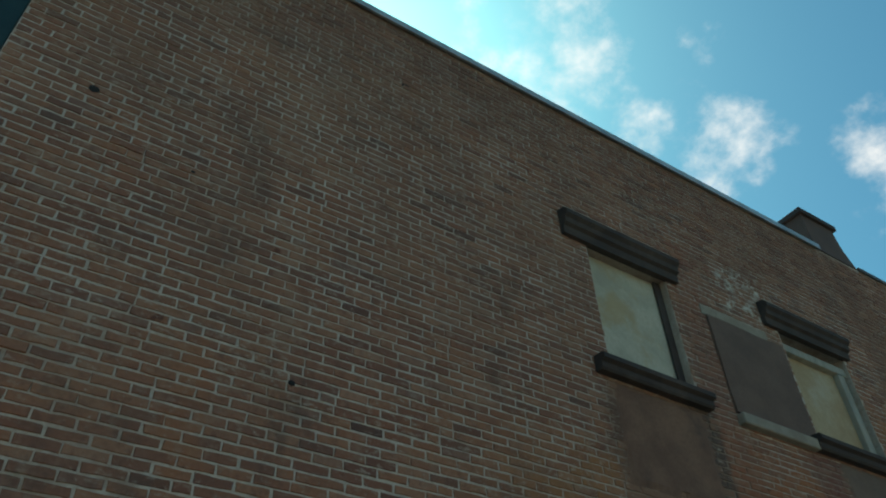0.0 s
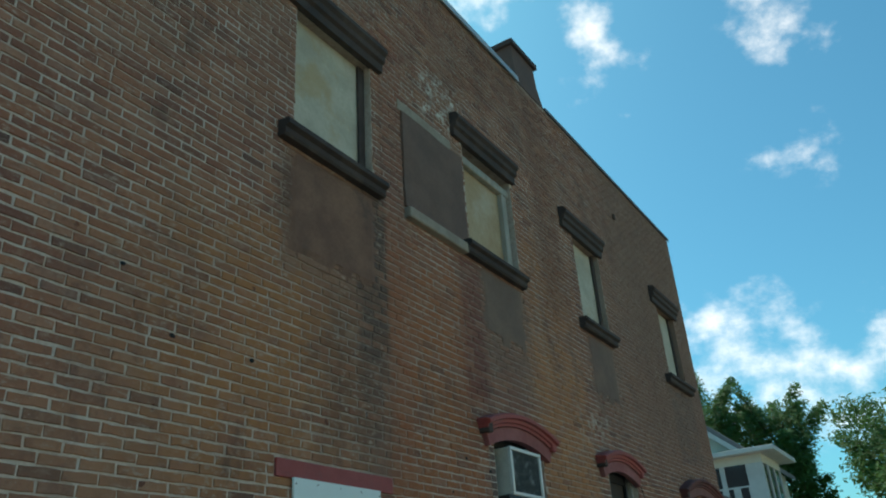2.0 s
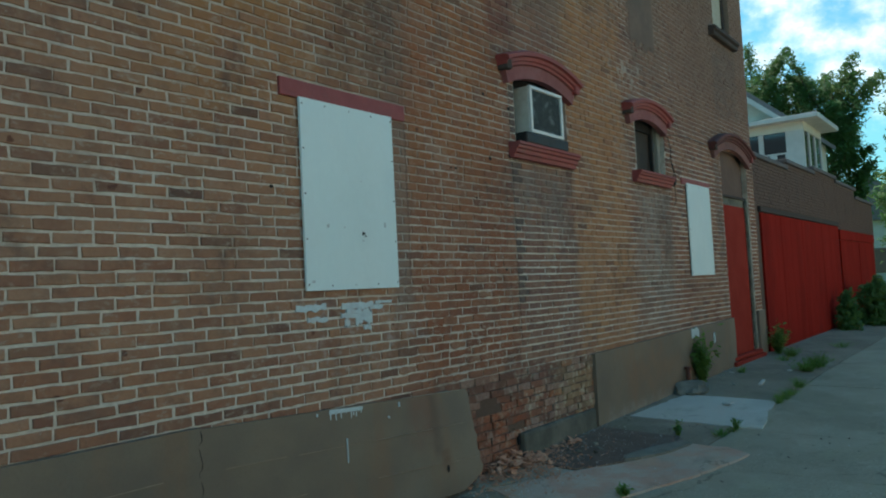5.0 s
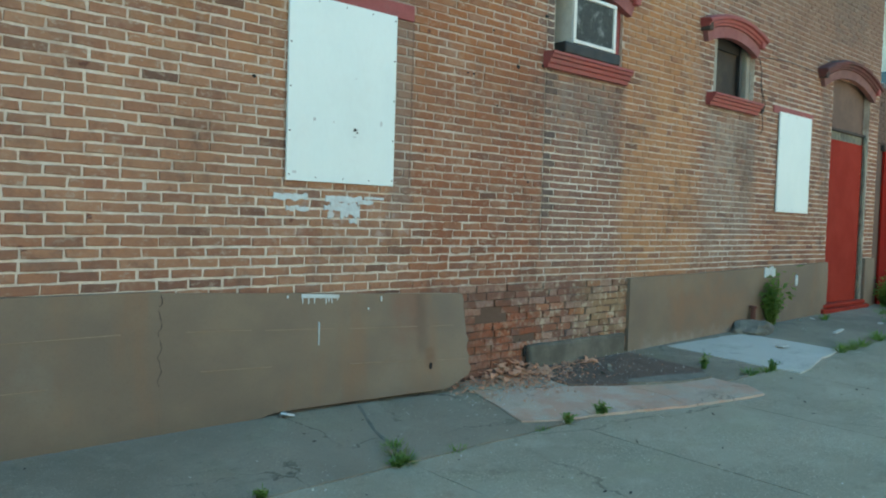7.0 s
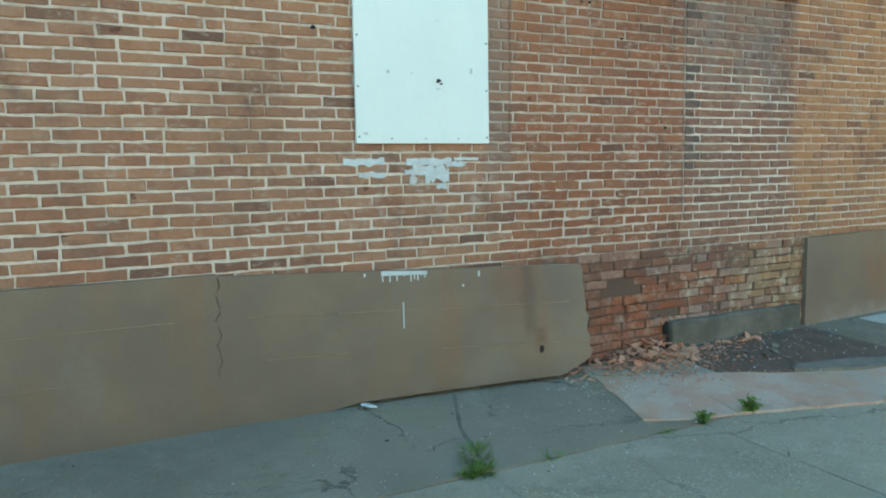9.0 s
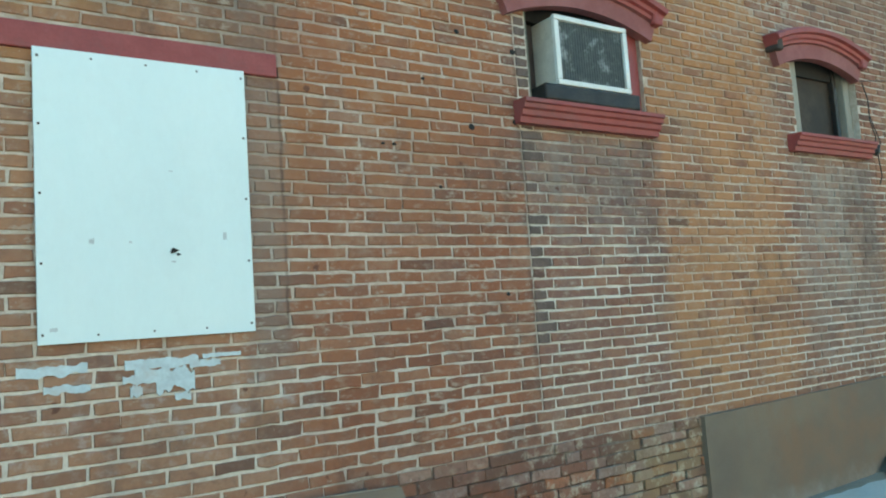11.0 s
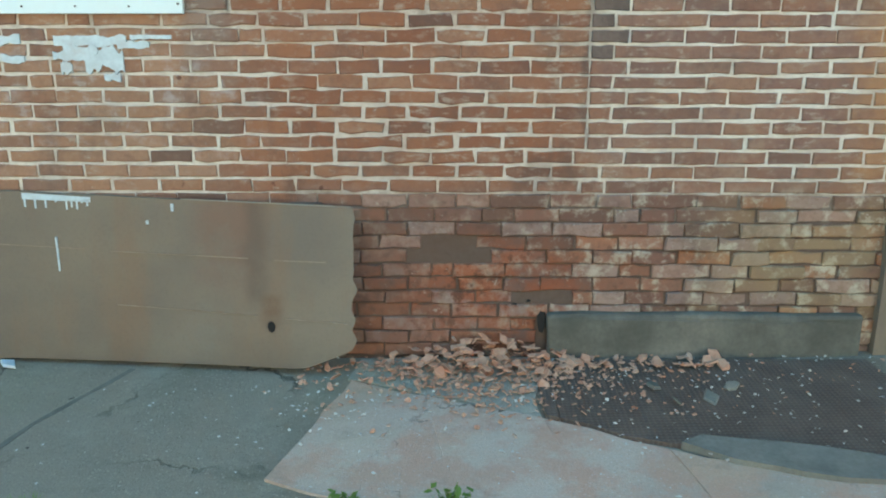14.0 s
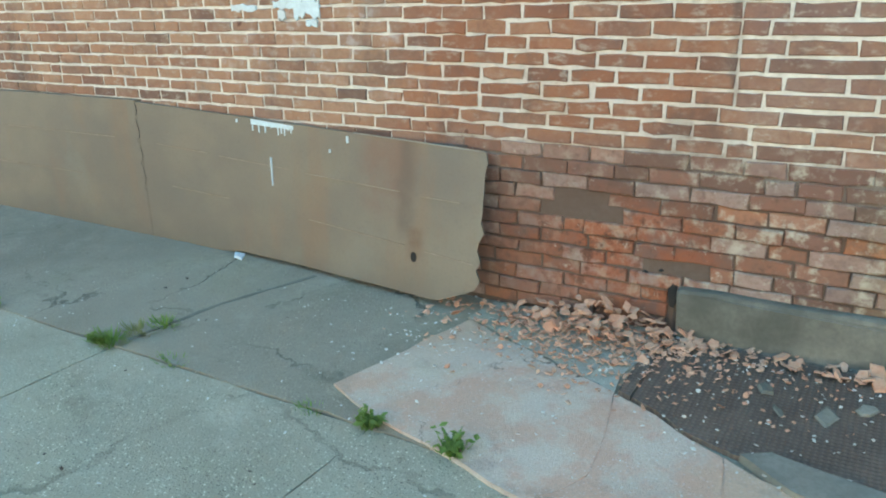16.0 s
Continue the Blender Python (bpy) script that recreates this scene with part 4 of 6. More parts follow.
part("frame_stile", box(6.60, 6.695, 0.06, 0.15, 2.91, 3.65, 0.01), WOOD_PALE, w2)
part("frame_rail", box(5.871, 6.469, 0.09, 0.129, 2.91, 2.95, 0.006), WOOD_PALE, w2)
# black backing paints the dark of the room behind the pane
part("recess", box(5.70, 6.70, 0.2, 0.34, 2.89, 3.66), UNLIT_BLACK, w2)
# dark strip paints the hood's shade over the top of the pane
part("shadow_board", box(5.873, 6.468, 0.1, 0.128, 3.50, 3.65), UNLIT_BLACK, w2)

cab = root("loose_cables", (6.81, -0.05, 2.78), "loose black cables hanging beside the arched window", "cable")
part("cable", tube([(6.76, -0.03, 3.49), (6.79, -0.05, 3.33), (6.76, -0.06, 3.13), (6.81, -0.07, 2.98), (6.79, -0.05, 2.85)], 0.005), CABLE, cab)
part("cable", tube([(6.81, -0.03, 3.23), (6.84, -0.05, 3.08), (6.86, -0.08, 2.93), (6.83, -0.06, 2.81), (6.88, -0.05, 2.63), (6.86, -0.03, 2.55)], 0.0045), CABLE, cab)
part("cable", tube([(6.68, -0.02, 3.50), (7.16, -0.02, 3.56), (7.60, -0.02, 3.59), (8.60, -0.02, 3.58)], 0.004), CABLE, cab)
part("junction", blob(6.80, -0.06, 2.86, 0.05, 0.04, 0.06, 5, 1), CABLE, cab)


# ---- boarded windows ----
def boarded(x0, x1, z0, z1, lx0, lx1, lz0, lz1, label):
    w = root("boarded_window", ((x0 + x1) / 2, 0, z0), label, "boarded window", "boarded windows")
    part("lintel", box(lx0, lx1, -0.016, 0.03, lz0, lz1, 0.006), RED_TRIM, w, "flat red painted lintel")
    b = part("board", box(x0, x1, -0.032, -0.012, z0, z1, 0.002), BOARD_WHITE, w, "white painted plywood sheet")
    part("batten", box(x0 + 0.02, x0 + 0.05, -0.011, 0.012, z0 + 0.02, z1 - 0.02), SOOT_STONE, w)
    part("batten", box(x1 - 0.05, x1 - 0.02, -0.011, 0.012, z0 + 0.02, z1 - 0.02), SOOT_STONE, w)
    for i in range(5):
        z = z0 + 0.04 + i * (z1 - z0 - 0.08) / 4
        for x in (x0 + 0.018, x1 - 0.018):
            part("screw", box(x - 0.005, x + 0.005, -0.0345, -0.031, z - 0.005, z + 0.005), SOOT_STONE, b)
    for i in range(1, 4):
        x = x0 + i * (x1 - x0) / 4
        for z in (z0 + 0.03, z1 - 0.03):
            part("screw", box(x - 0.004, x + 0.004, -0.0345, -0.031, z - 0.004, z + 0.004), SOOT_STONE, b)
    return w, b


_, b1 = boarded(0.0, 0.93, 1.60, 2.88, -0.15, 1.11, 2.875, 2.995, "white plywood over a window under a red lintel")
boarded(7.41, 8.395, 1.587, 2.91, 7.25, 8.48, 2.885, 2.982, "white plywood over a far window under a red lintel")
bm = bmesh.new()
for x, z, r, s in ((0.565, 1.992, 0.024, 1), (0.553, 1.983, 0.013, 2), (0.582, 1.973, 0.014, 3)):
    q = slab([(x + r * math.cos(t * 0.7) * (0.7 + 0.3 * math.sin(3 * t + s)), z + 0.6 * r * math.sin(t * 0.7) * (0.7 + 0.3 * math.cos(2 * t))) for t in range(9)], 0, 0.002)
    q.transform(Matrix(((1, 0, 0, 0), (0, 0, 1, -0.0345 - 0.0004 * s), (0, 1, 0, 0), (0, 0, 0, 1))))
    me = bpy.data.meshes.new("tmp")
    q.to_mesh(me)
    bm.from_mesh(me)
    bpy.data.meshes.remove(me)
    q.free()
part("hole", bm, UNLIT_BLACK, b1, "ragged black hole in the board")
GREY_SCUFF = surface("grey_scuff", (0.45, 0.49, 0.49), (0.6, 0.64, 0.64), 30, 120, 0.7)
for x, z, w_, h_ in ((0.215, 2.035, 0.02, 0.03), (0.375, 2.03, 0.012, 0.012), (0.80, 2.06, 0.016, 0.045), (0.56, 1.94, 0.02, 0.01), (0.56, 2.36, 0.02, 0.006), (0.06, 1.66, 0.03, 0.02)):
    part("scuff", smear(x - w_ / 2, x + w_ / 2, z - h_ / 2, z + h_ / 2, -0.0335, int(x * 100)), GREY_SCUFF, b1)

# paint dabs on the wall and the render
for x0, x1, z0, z1, sd in ((-0.08, 0.19, 1.46, 1.52, 1), (0.02, 0.20, 1.385, 1.43, 2), (0.34, 0.66, 1.455, 1.515, 3), (0.47, 0.64, 1.345, 1.47, 4), (0.33, 0.50, 1.395, 1.45, 5), (0.36, 0.41, 1.34, 1.40, 8), (0.62, 0.76, 1.45, 1.49, 6), (0.68, 0.86, 1.49, 1.515, 7), (0.55, 0.62, 1.31, 1.35, 9), (0.38, 0.53, 1.415, 1.475, 12)):
    thing("paint_dab", smear(x0, x1, z0, z1, -0.0072 - 0.0004 * sd, sd), PAINT_BLUE, "dried pale blue paint dab on the bricks", "paint dab", "paint dabs")

# ---- doorway ----
door = root("blocked_doorway", (9.9, 0, 0.1), "tall arched doorway closed with a red painted sheet", "door")
part("door_panel", box(9.175, 10.56, 0.06, 0.10, 0.2, 2.73, 0.004), RED_DOOR, door, "plain red painted door sheet")
part("transom_strip", roughen(box(9.18, 10.63, 0.08, 0.11, 2.732, 2.86), 0.003, 3, 9), PEELED, door, "peeling grey-green strip above the sheet")
part("transom_bar", box(9.17, 10.64, 0.04, 0.12, 2.86, 2.90, 0.006), SOOT_STONE, door)
part("tympanum", box(9.18, 10.63, 0.09, 0.12, 2.90, 3.64), PLASTER, door, "brown plastered panel under the arch")
part("jamb_post", box(10.57, 10.635, 0.02, 0.058, 0.2, 2.86, 0.004), PEELED, door)
# darkness behind the door sheet put in as a black box
part("recess", box(9.17, 10.64, 0.2, 0.34, 0.03, 3.64), UNLIT_BLACK, door)
hood(door, 9.70, 0.98, 3.43, 0.23, 0.95, ROSE_DULL, RED_DULL)
part("doorstep", box(8.98, 10.76, -0.10, 0.05, 0.05, 0.20, 0.02), RED_DOOR, door, "red painted doorstep")
part("step_tread", box(9.05, 10.70, -0.06, 0.06, 0.20, 0.27, 0.025), RED_DOOR, door)

# ---- rendered plinth ----
left = root("render_plinth", (-2.9, -0.03, 0), "brown painted cement render along the wall foot", "render")
for xa, xb in ((X_LEFT - 0.02, -3.2), (-3.195, -0.861)):
    part("face", roughen(box(xa, xb, -0.048, 0.006, -0.1, 0.872), 0.004, 3), PARGE, left)
for xa, xb, zz in ((-4.2, -2.6, 0.63), (-2.3, -1.1, 0.625), (-3.6, -1.5, 0.35)):
    part("scored_line", box(xa, xb, -0.054, -0.04, zz, zz + 0.004), SCORE, left)


def lean(x, z, off=0.0):
    """A place on the loose render panel, which stands away from the wall at its foot, most at its free end."""
    f = max(0.0, (x + 0.86) / 2.52) ** 2
    return Vector((x, -0.046 - f * (0.18 - 0.19 * min(z, 0.8)) - off, z))


loose = root("loose_render_panel", (0.4, -0.15, 0), "cracked brown render panel standing away from the bricks", "render")
bm = bmesh.new()
NU, NV = 46, 14
rnd = random.Random(8)
edge = [rnd.uniform(-0.012, 0.012) + 0.02 * noise.noise(Vector((0, 0, j * 0.7))) for j in range(NV + 1)]
front, back = [], []
for j in range(NV + 1):
    fr, bk = [], []
    for i in range(NU + 1):
        u, v = i / NU, j / NV
        x = -0.86 + u * (2.51 + edge[j] * (1.7 - v)) if i == NU else -0.86 + u * 2.51
        zb = -0.03 + 0.045 * min(1, max(0, (u - 0.2) * 8)) + (0.10 * (u - 0.905) / 0.095 if u > 0.905 else 0)
        zt = 0.862 - 0.108 * u + 0.004 * noise.noise(Vector((x * 5, 1, 0)))
        z = zb + (zt - zb) * v
        wob = 0.003 * noise.noise(Vector((x * 2, z * 2, 4)))
        fr.append(bm.verts.new(lean(x, z, wob)))
        bk.append(bm.verts.new(lean(x - (0.012 if i == NU else 0), z, -0.026)))
    front.append(fr)
    back.append(bk)
for g, flip in ((front, False), (back, True)):
    for j in range(NV):
        for i in range(NU):
            f = [g[j][i], g[j][i + 1], g[j + 1][i + 1], g[j + 1][i]]
            bm.faces.new(f[::-1] if flip else f)
for i in range(NU):
    bm.faces.new((front[NV][i], front[NV][i + 1], back[NV][i + 1], back[NV][i]))
    bm.faces.new((front[0][i], back[0][i], back[0][i + 1], front[0][i + 1]))
for j in range(NV):
    bm.faces.new((front[j][NU], back[j][NU], back[j + 1][NU], front[j + 1][NU]))
    bm.faces.new((front[j][0], front[j + 1][0], back[j + 1][0], back[j][0]))
panel = part("panel", bm, PARGE, loose)


def ridge(x0, x1, z0, z1, h, material, name, label=""):
    b = bmesh.new()
    n = max(2, int((x1 - x0) / 0.08))
    prev = None
    for i in range(n + 1):
        x, z = x0 + (x1 - x0) * i / n, z0 + (z1 - z0) * i / n
        cur = [b.verts.new(lean(x, z + dz, o)) for dz, o in ((0, -0.004), (0, 0.0045), (h, 0.0045), (h, -0.004))]
        if prev:
            for k in range(4):
                b.faces.new((prev[k], prev[(k + 1) % 4], cur[(k + 1) % 4], cur[k]))
        prev = cur
    return part(name, b, material, panel, label)


for x0, x1, z0, z1 in ((-0.70, -0.25, 0.61, 0.59), (-0.15, 0.40, 0.58, 0.555), (0.52, 1.16, 0.545, 0.52), (1.28, 1.52, 0.512, 0.508), (0.53, 1.2, 0.29, 0.254), (1.33, 1.62, 0.245, 0.232), (-0.6, -0.1, 0.35, 0.33)):
    ridge(x0, x1, z0, z1, 0.0045, SCORE, "scored_line")
ridge(0.86, 1.63, 0.788, 0.757, 0.005, PLASTER_PALE, "top_edge", "pale broken top edge")
bm = slab([(1.263 + 0.018 * math.cos(t), 0.208 + 0.028 * math.sin(t)) for t in (0, 0.8, 1.6, 2.4, 3.1, 3.9, 4.7, 5.5)], 0, 0.003)
bm.transform(Matrix(((1, 0, 0, 0), (0, 0, -1, lean(1.263, 0.2).y - 0.002), (0, 1, 0, 0), (0, 0, 0, 1))))
part("hole", bm, UNLIT_BLACK, panel, "small round drain hole")
bm = bmesh.new()
rnd = random.Random(5)
for i in range(13):
    x = 0.13 + i * 0.024
    d = rnd.uniform(0.012, 0.05)
    y = lean(x, 0.8).y - 0.004
    box(x, x + 0.026, y, y + 0.02, 0.787 - i * 0.001, 0.816 - i * 0.0015, bm=bm)
    if i % 2 == 0 or i > 7:
        box(x + 0.006, x + 0.014, y, y + 0.02, 0.787 - d, 0.787, bm=bm)
part("paint_drips", bm, PAINT_BLUE, panel, "white paint run over the top edge")
for x, z0, z1, w_ in ((0.27, 0.45, 0.612, 0.007), (0.82, 0.735, 0.77, 0.012), (0.70, 0.675, 0.692, 0.011), (0.02, 0.79, 0.81, 0.01)):
    y = lean(x, z0).y - 0.006
    part("paint_run", box(x - w_ / 2, x + w_ / 2, y, y + 0.02, z0, z1), PAINT_BLUE, panel)
crack = [(-0.862 + 0.012 * math.sin(i * 1.3) + 0.006 * math.sin(i * 3.7), -0.047, 0.86 - i * 0.03) for i in range(20)]
thing("joint_crack", tube(crack, [0.0012 + 0.0028 * abs(math.sin(i * 2.1)) * (1 - i / 20) for i in range(20)], 5), UNLIT_BLACK, "black wandering crack between two render panels", "crack")
bm = slab([(-0.8, 0.008), (1.5, 0.008), (1.46, -0.04), (0.5, -0.045), (-0.8, -0.03)], 0.70, 0.765, 0.006, 7)
thing("mortar_ledge", roughen(bm, 0.006), PLASTER, "grey broken mortar bedding behind the loose panel", "mortar")

p2 = root("render_plinth", (6.6, -0.03, 0), "brown painted cement render below the far windows", "render")
bm = box(4.10, 9.16, -0.048, 0.006, -0.1, 0.80)
for v in bm.verts:
    if v.co.z > 0.5:
        v.co.z += 0.018 * (v.co.x - 4.10)
bmesh.ops.subdivide_edges(bm, edges=bm.edges[:], cuts=5, use_grid_fill=True)
part("face", roughen(bm, 0.006), PARGE, p2)
part("paint_spot", smear(7.12, 7.42, 0.72, 0.87, -0.057, 4), PAINT_BLUE, p2, "pale paint spot")
part("paint_run", smear(8.06, 8.13, 0.58, 0.74, -0.057, 6), PAINT_BLUE, p2)
p3 = root("render_plinth", (10.86, -0.03, 0), "brown render at the foot of the door pier", "render")
part("face", box(10.645, X_RIGHT, -0.045, 0.006, -0.1, 0.93, 0.01), PARGE, p3)
blk = bmesh.new()
box(2.545, 4.03, -0.06, 0.005, -0.1, 0.242, 0.018, blk)
bmesh.ops.subdivide_edges(blk, edges=[e for e in blk.edges if e.calc_length() > 0.3], cuts=9)
thing("footing_block", roughen(blk, 0.012, 0, 4), GREY_BLOCK, "damp grey concrete footing under bare bricks", "footing")
bm = bmesh.new()
for i in range(24):
    x = 2.58 + i * 0.066
    h = 0.03 + 0.02 * noise.noise(Vector((x * 5, 0, 0)))
    extrude_x([(-0.17 + 0.04 * noise.noise(Vector((x * 4, 3, 0))), 0.0), (-0.058, h), (-0.03, h), (-0.03, -0.03), (-0.17, -0.03)], x, x + 0.07, bm)
bmesh.ops.remove_doubles(bm, verts=bm.verts[:], dist=0.006)
thing("dirt_bank", roughen(bm, 0.008, 1, 14), DIRT, "low bank of brown crumbled mortar and dirt along the footing", "mortar")
bm = slab([(2.505, 0.17), (2.512, 0.14), (2.53, 0.135), (2.541, 0.17), (2.54, 0.238), (2.518, 0.242), (2.500, 0.22)], 0, 0.016)
bm.transform(Matrix(((1, 0, 0, 0), (0, 0, -1, -0.004), (0, 1, 0, 0), (0, 0, 0, 1))))
thing("weep_hole", bm, UNLIT_BLACK, "black gap beside the concrete footing", "hole")

# unseen pale wall added behind the camera: closes the street, bounces warm sunlight back
thing("wall_opposite", box(-40, 45, -19.0, -18.6, -0.5, 7.5), SIDING, "plain pale wall added out of view to bounce warm light", "wall", kind="structure")
# ---- ground pieces at the wall foot ----
pink = root("pink_slab", (2.4, -0.9, 0), "pinkish broken concrete slab, cracked and stained", "concrete slab")
for sd, outline in enumerate(([(1.64, -0.24), (1.41, -0.99), (1.73, -1.115), (2.0, -1.175), (2.06, -0.85), (1.98, -0.39)],
                              [(1.984, -0.392), (2.064, -0.85), (2.004, -1.177), (2.44, -1.31), (2.56, -1.1), (2.52, -0.8), (2.47, -0.585), (2.25, -0.5)],
                              [(2.473, -0.588), (2.523, -0.8), (2.563, -1.1), (2.443, -1.312), (2.87, -1.48), (3.0, -1.15), (2.93, -0.82), (2.66, -0.67)],
                              [(2.934, -0.823), (3.004, -1.15), (2.874, -1.482), (3.35, -1.59), (3.78, -1.66), (3.95, -1.42), (3.92, -1.07), (3.3, -0.98)])):
    settle(part("slab_piece", slab(outline, -0.05, 0.004 + 0.0025 * (sd % 2), 0.014, sd + 2), PINK_SLAB, pink))
settle(part("slab_bed", slab([(1.65, -0.26), (1.43, -0.985), (2.0, -1.165), (2.44, -1.3), (2.87, -1.47), (3.77, -1.65), (3.94, -1.42), (3.91, -1.08), (3.3, -0.99), (2.92, -0.84), (2.66, -0.68), (2.47, -0.6), (2.25, -0.51), (1.98, -0.4)], -0.05, 0.0015, 0.008, 31), PINK_SLAB, pink))
settle(thing("grey_patch", slab([(1.66, -0.03), (1.62, -0.23), (1.98, -0.385), (2.25, -0.49), (2.47, -0.58), (2.47, -0.03)], -0.05, 0.004, 0.02, 5), CEMENT_PATCH, "rough pale cement patch beside the bricks", "cement patch"))
plate = root("tread_plate", (3.3, -0.5, 0), "rusty brown steel tread plate set in the ground", "steel plate")
settle(part("sheet", slab([(2.545, -0.08), (2.545, -0.60), (2.66, -0.655), (2.78, -0.74), (2.96, -0.80), (3.3, -0.86), (3.95, -1.02), (4.09, -0.9), (4.03, -0.12)], -0.04, 0.012, 0.0, 6), TREAD, plate))
settle(part("rim", slab([(2.485, -0.08), (2.485, -0.58), (2.54, -0.605), (2.54, -0.08)], -0.04, 0.016, 0.0, 6), TREAD, plate))
settle(thing("plate_lip", slab([(2.98, -0.81), (3.07, -0.76), (3.35, -0.815), (3.65, -0.90), (3.92, -1.0), (3.9, -1.1), (3.5, -1.05), (3.15, -0.93)], -0.03, 0.028, 0.014, 9), GREY_BLOCK, "broken grey cement lip along the plate", "cement patch"))
settle(thing("light_slab", slab([(4.74, -0.12), (6.3, -0.2), (6.42, -0.64), (6.55, -1.27), (5.9, -1.29), (5.38, -1.42), (4.93, -1.48)], -0.05, 0.003, 0.016, 11), LIGHT_SLAB, "clean light grey concrete slab", "concrete slab"))
settle(thing("cement_hump", blob(6.58, -0.18, 0.0, 0.36, 0.22, 0.13, 3, 3), GREY_BLOCK, "rounded grey cement hump at the wall foot", "cement hump"))
pipe = root("stub_pipe", (6.75, -0.1, 0.1), "short red-brown capped pipe by the wall", "pipe")
part("pipe", tube([(6.75, -0.10, 0.1), (6.75, -0.10, 0.345)], 0.033, 12), RUST_PIPE, pipe)
part("cap", tube([(6.75, -0.10, 0.345), (6.75, -0.10, 0.38)], 0.046, 12), RUST_PIPE, pipe)


def shard(rnd, x, y, z, s):
    b = bmesh.new()
    n = rnd.randint(4, 6)
    a0 = rnd.random() * 6
    pts = [(s * rnd.uniform(0.55, 1.0) * math.cos(a0 + 6.283 * i / n), s * rnd.uniform(0.35, 0.8) * math.sin(a0 + 6.283 * i / n)) for i in range(n)]
    h = s * rnd.uniform(0.08, 0.24)
    lo = [b.verts.new((px, py, -h / 2)) for px, py in pts]
    hi = [b.verts.new((px * rnd.uniform(0.7, 0.95), py * rnd.uniform(0.7, 0.95), h / 2 * rnd.uniform(0.6, 1.2))) for px, py in pts]
    for i in range(n):
        b.faces.new((lo[i], lo[(i + 1) % n], hi[(i + 1) % n], hi[i]))
    b.faces.new(hi)
    b.faces.new(lo[::-1])
    b.transform(pose(x, y, z + ground_z(x, y), rnd.gauss(0, 20), rnd.gauss(0, 20), rnd.uniform(0, 360)))
    return b


def heap(name, places, material, label, category, seed):
    """Many loose bits in one mesh."""
    rnd = random.Random(seed)
    verts, faces = [], []
    for x, y, z, s in places:
        b = shard(rnd, x, y, z, s)
        base = len(verts)
        b.verts.index_update()
        verts += [v.co[:] for v in b.verts]
        faces += [[base + v.index for v in f.verts] for f in b.faces]
        b.free()
    me = bpy.data.meshes.new(name)
    me.from_pydata(verts, [], faces)
    me.materials.append(material)
    return tagged(new(name, me), label, category, kind="stuff")


rnd = random.Random(21)
big = []
for i in range(165):
    x = rnd.gauss(2.24, 0.27)
    y = -0.05 - abs(rnd.gauss(0, 0.12))
    z = 0.025 + max(0, 0.135 - abs(x - 2.25) * 0.2 + y * 0.32) * rnd.uniform(0.3, 1.0)
    big.append((x, y, z, rnd.uniform(0.018, 0.05)))
for i in range(22):
    big.append((rnd.uniform(2.55, 3.35), rnd.uniform(-0.2, -0.09), 0.03, rnd.uniform(0.025, 0.055)))
for x, y, z, s in big:
    thing("brick_fragment", shard(rnd, x, y, z, s), SHARD, "broken orange brick fragment on the ground", "brick fragment", "brick rubble")
small = []
for i in range(520):
    x = rnd.gauss(2.3, 0.38)
    y = -0.04 - abs(rnd.gauss(0, 0.20))
    small.append((x, y, 0.02 + max(0, 0.08 - abs(x - 2.25) * 0.15 + y * 0.3) * rnd.random(), rnd.uniform(0.008, 0.026)))
for i in range(620):
    x = rnd.gauss(2.2, 0.32)
    small.append((x, -0.08 - abs(rnd.gauss(0, 0.24)), 0.018, rnd.uniform(0.007, 0.022)))
for i in range(160):
    small.append((min(4.1, 2.2 + abs(rnd.gauss(0, 0.8))), rnd.uniform(-0.6, -0.08), 0.016, rnd.uniform(0.006, 0.016)))
heap("brick_rubble", small, SHARD, "small orange brick crumbs in a heap", "rubble", 4)
crumbs = [(rnd.gauss(2.7, 0.65), -0.08 - abs(rnd.gauss(0, 0.3)), 0.016, rnd.uniform(0.005, 0.015)) for i in range(200)]
crumbs += [(rnd.uniform(2.65, 4.2), rnd.uniform(-0.95, -0.1), 0.014, rnd.uniform(0.005, 0.014)) for i in range(110)]
crumbs += [(rnd.uniform(-4, 9), rnd.uniform(-3.6, -0.15), -0.006, rnd.uniform(0.004, 0.011)) for i in range(330)]
crumbs += [(rnd.uniform(-0.6, 3.0), rnd.uniform(-1.35, -0.3), -0.006, rnd.uniform(0.004, 0.012)) for i in range(150)]
crumbs += [(rnd.gauss(1.55, 0.12), rnd.gauss(-0.45, 0.2), -0.004, rnd.uniform(0.006, 0.016)) for i in range(60)]
crumbs = [(x, y, 0.018 if 1.5 < x < 4 and -1.4 < y < -0.4 else z, s) for x, y, z, s in crumbs]
heap("mortar_crumbs", crumbs, LITTER_PALE, "pale mortar crumbs and litter scattered on the ground", "litter", 9)
dark = [(rnd.uniform(-3, 6), rnd.uniform(-3.6, -0.2), -0.006, rnd.uniform(0.006, 0.02)) for i in range(160)]
heap("dark_litter", dark, SOOT_STONE, "dark leaf bits and grit on the ground", "litter", 12)
for x, y, s in ((2.98, -0.36, 0.06), (3.2, -0.47, 0.07), (3.32, -0.38, 0.05), (3.05, -0.5, 0.04)):
    thing("slate_piece", shard(rnd, x, y, 0.025, s), GREY_BLOCK, "grey broken cement piece on the steel plate", "stone", "slate pieces")
thing("blue_litter", shard(rnd, -0.01, -0.125, 0.02, 0.075), PAINT_BLUE, "crumpled pale blue scrap against the render", "litter")
thing("paper_scrap", shard(rnd, 5.93, -0.84, 0.035, 0.11), LITTER_PALE, "crumpled white paper scrap on the concrete", "litter")
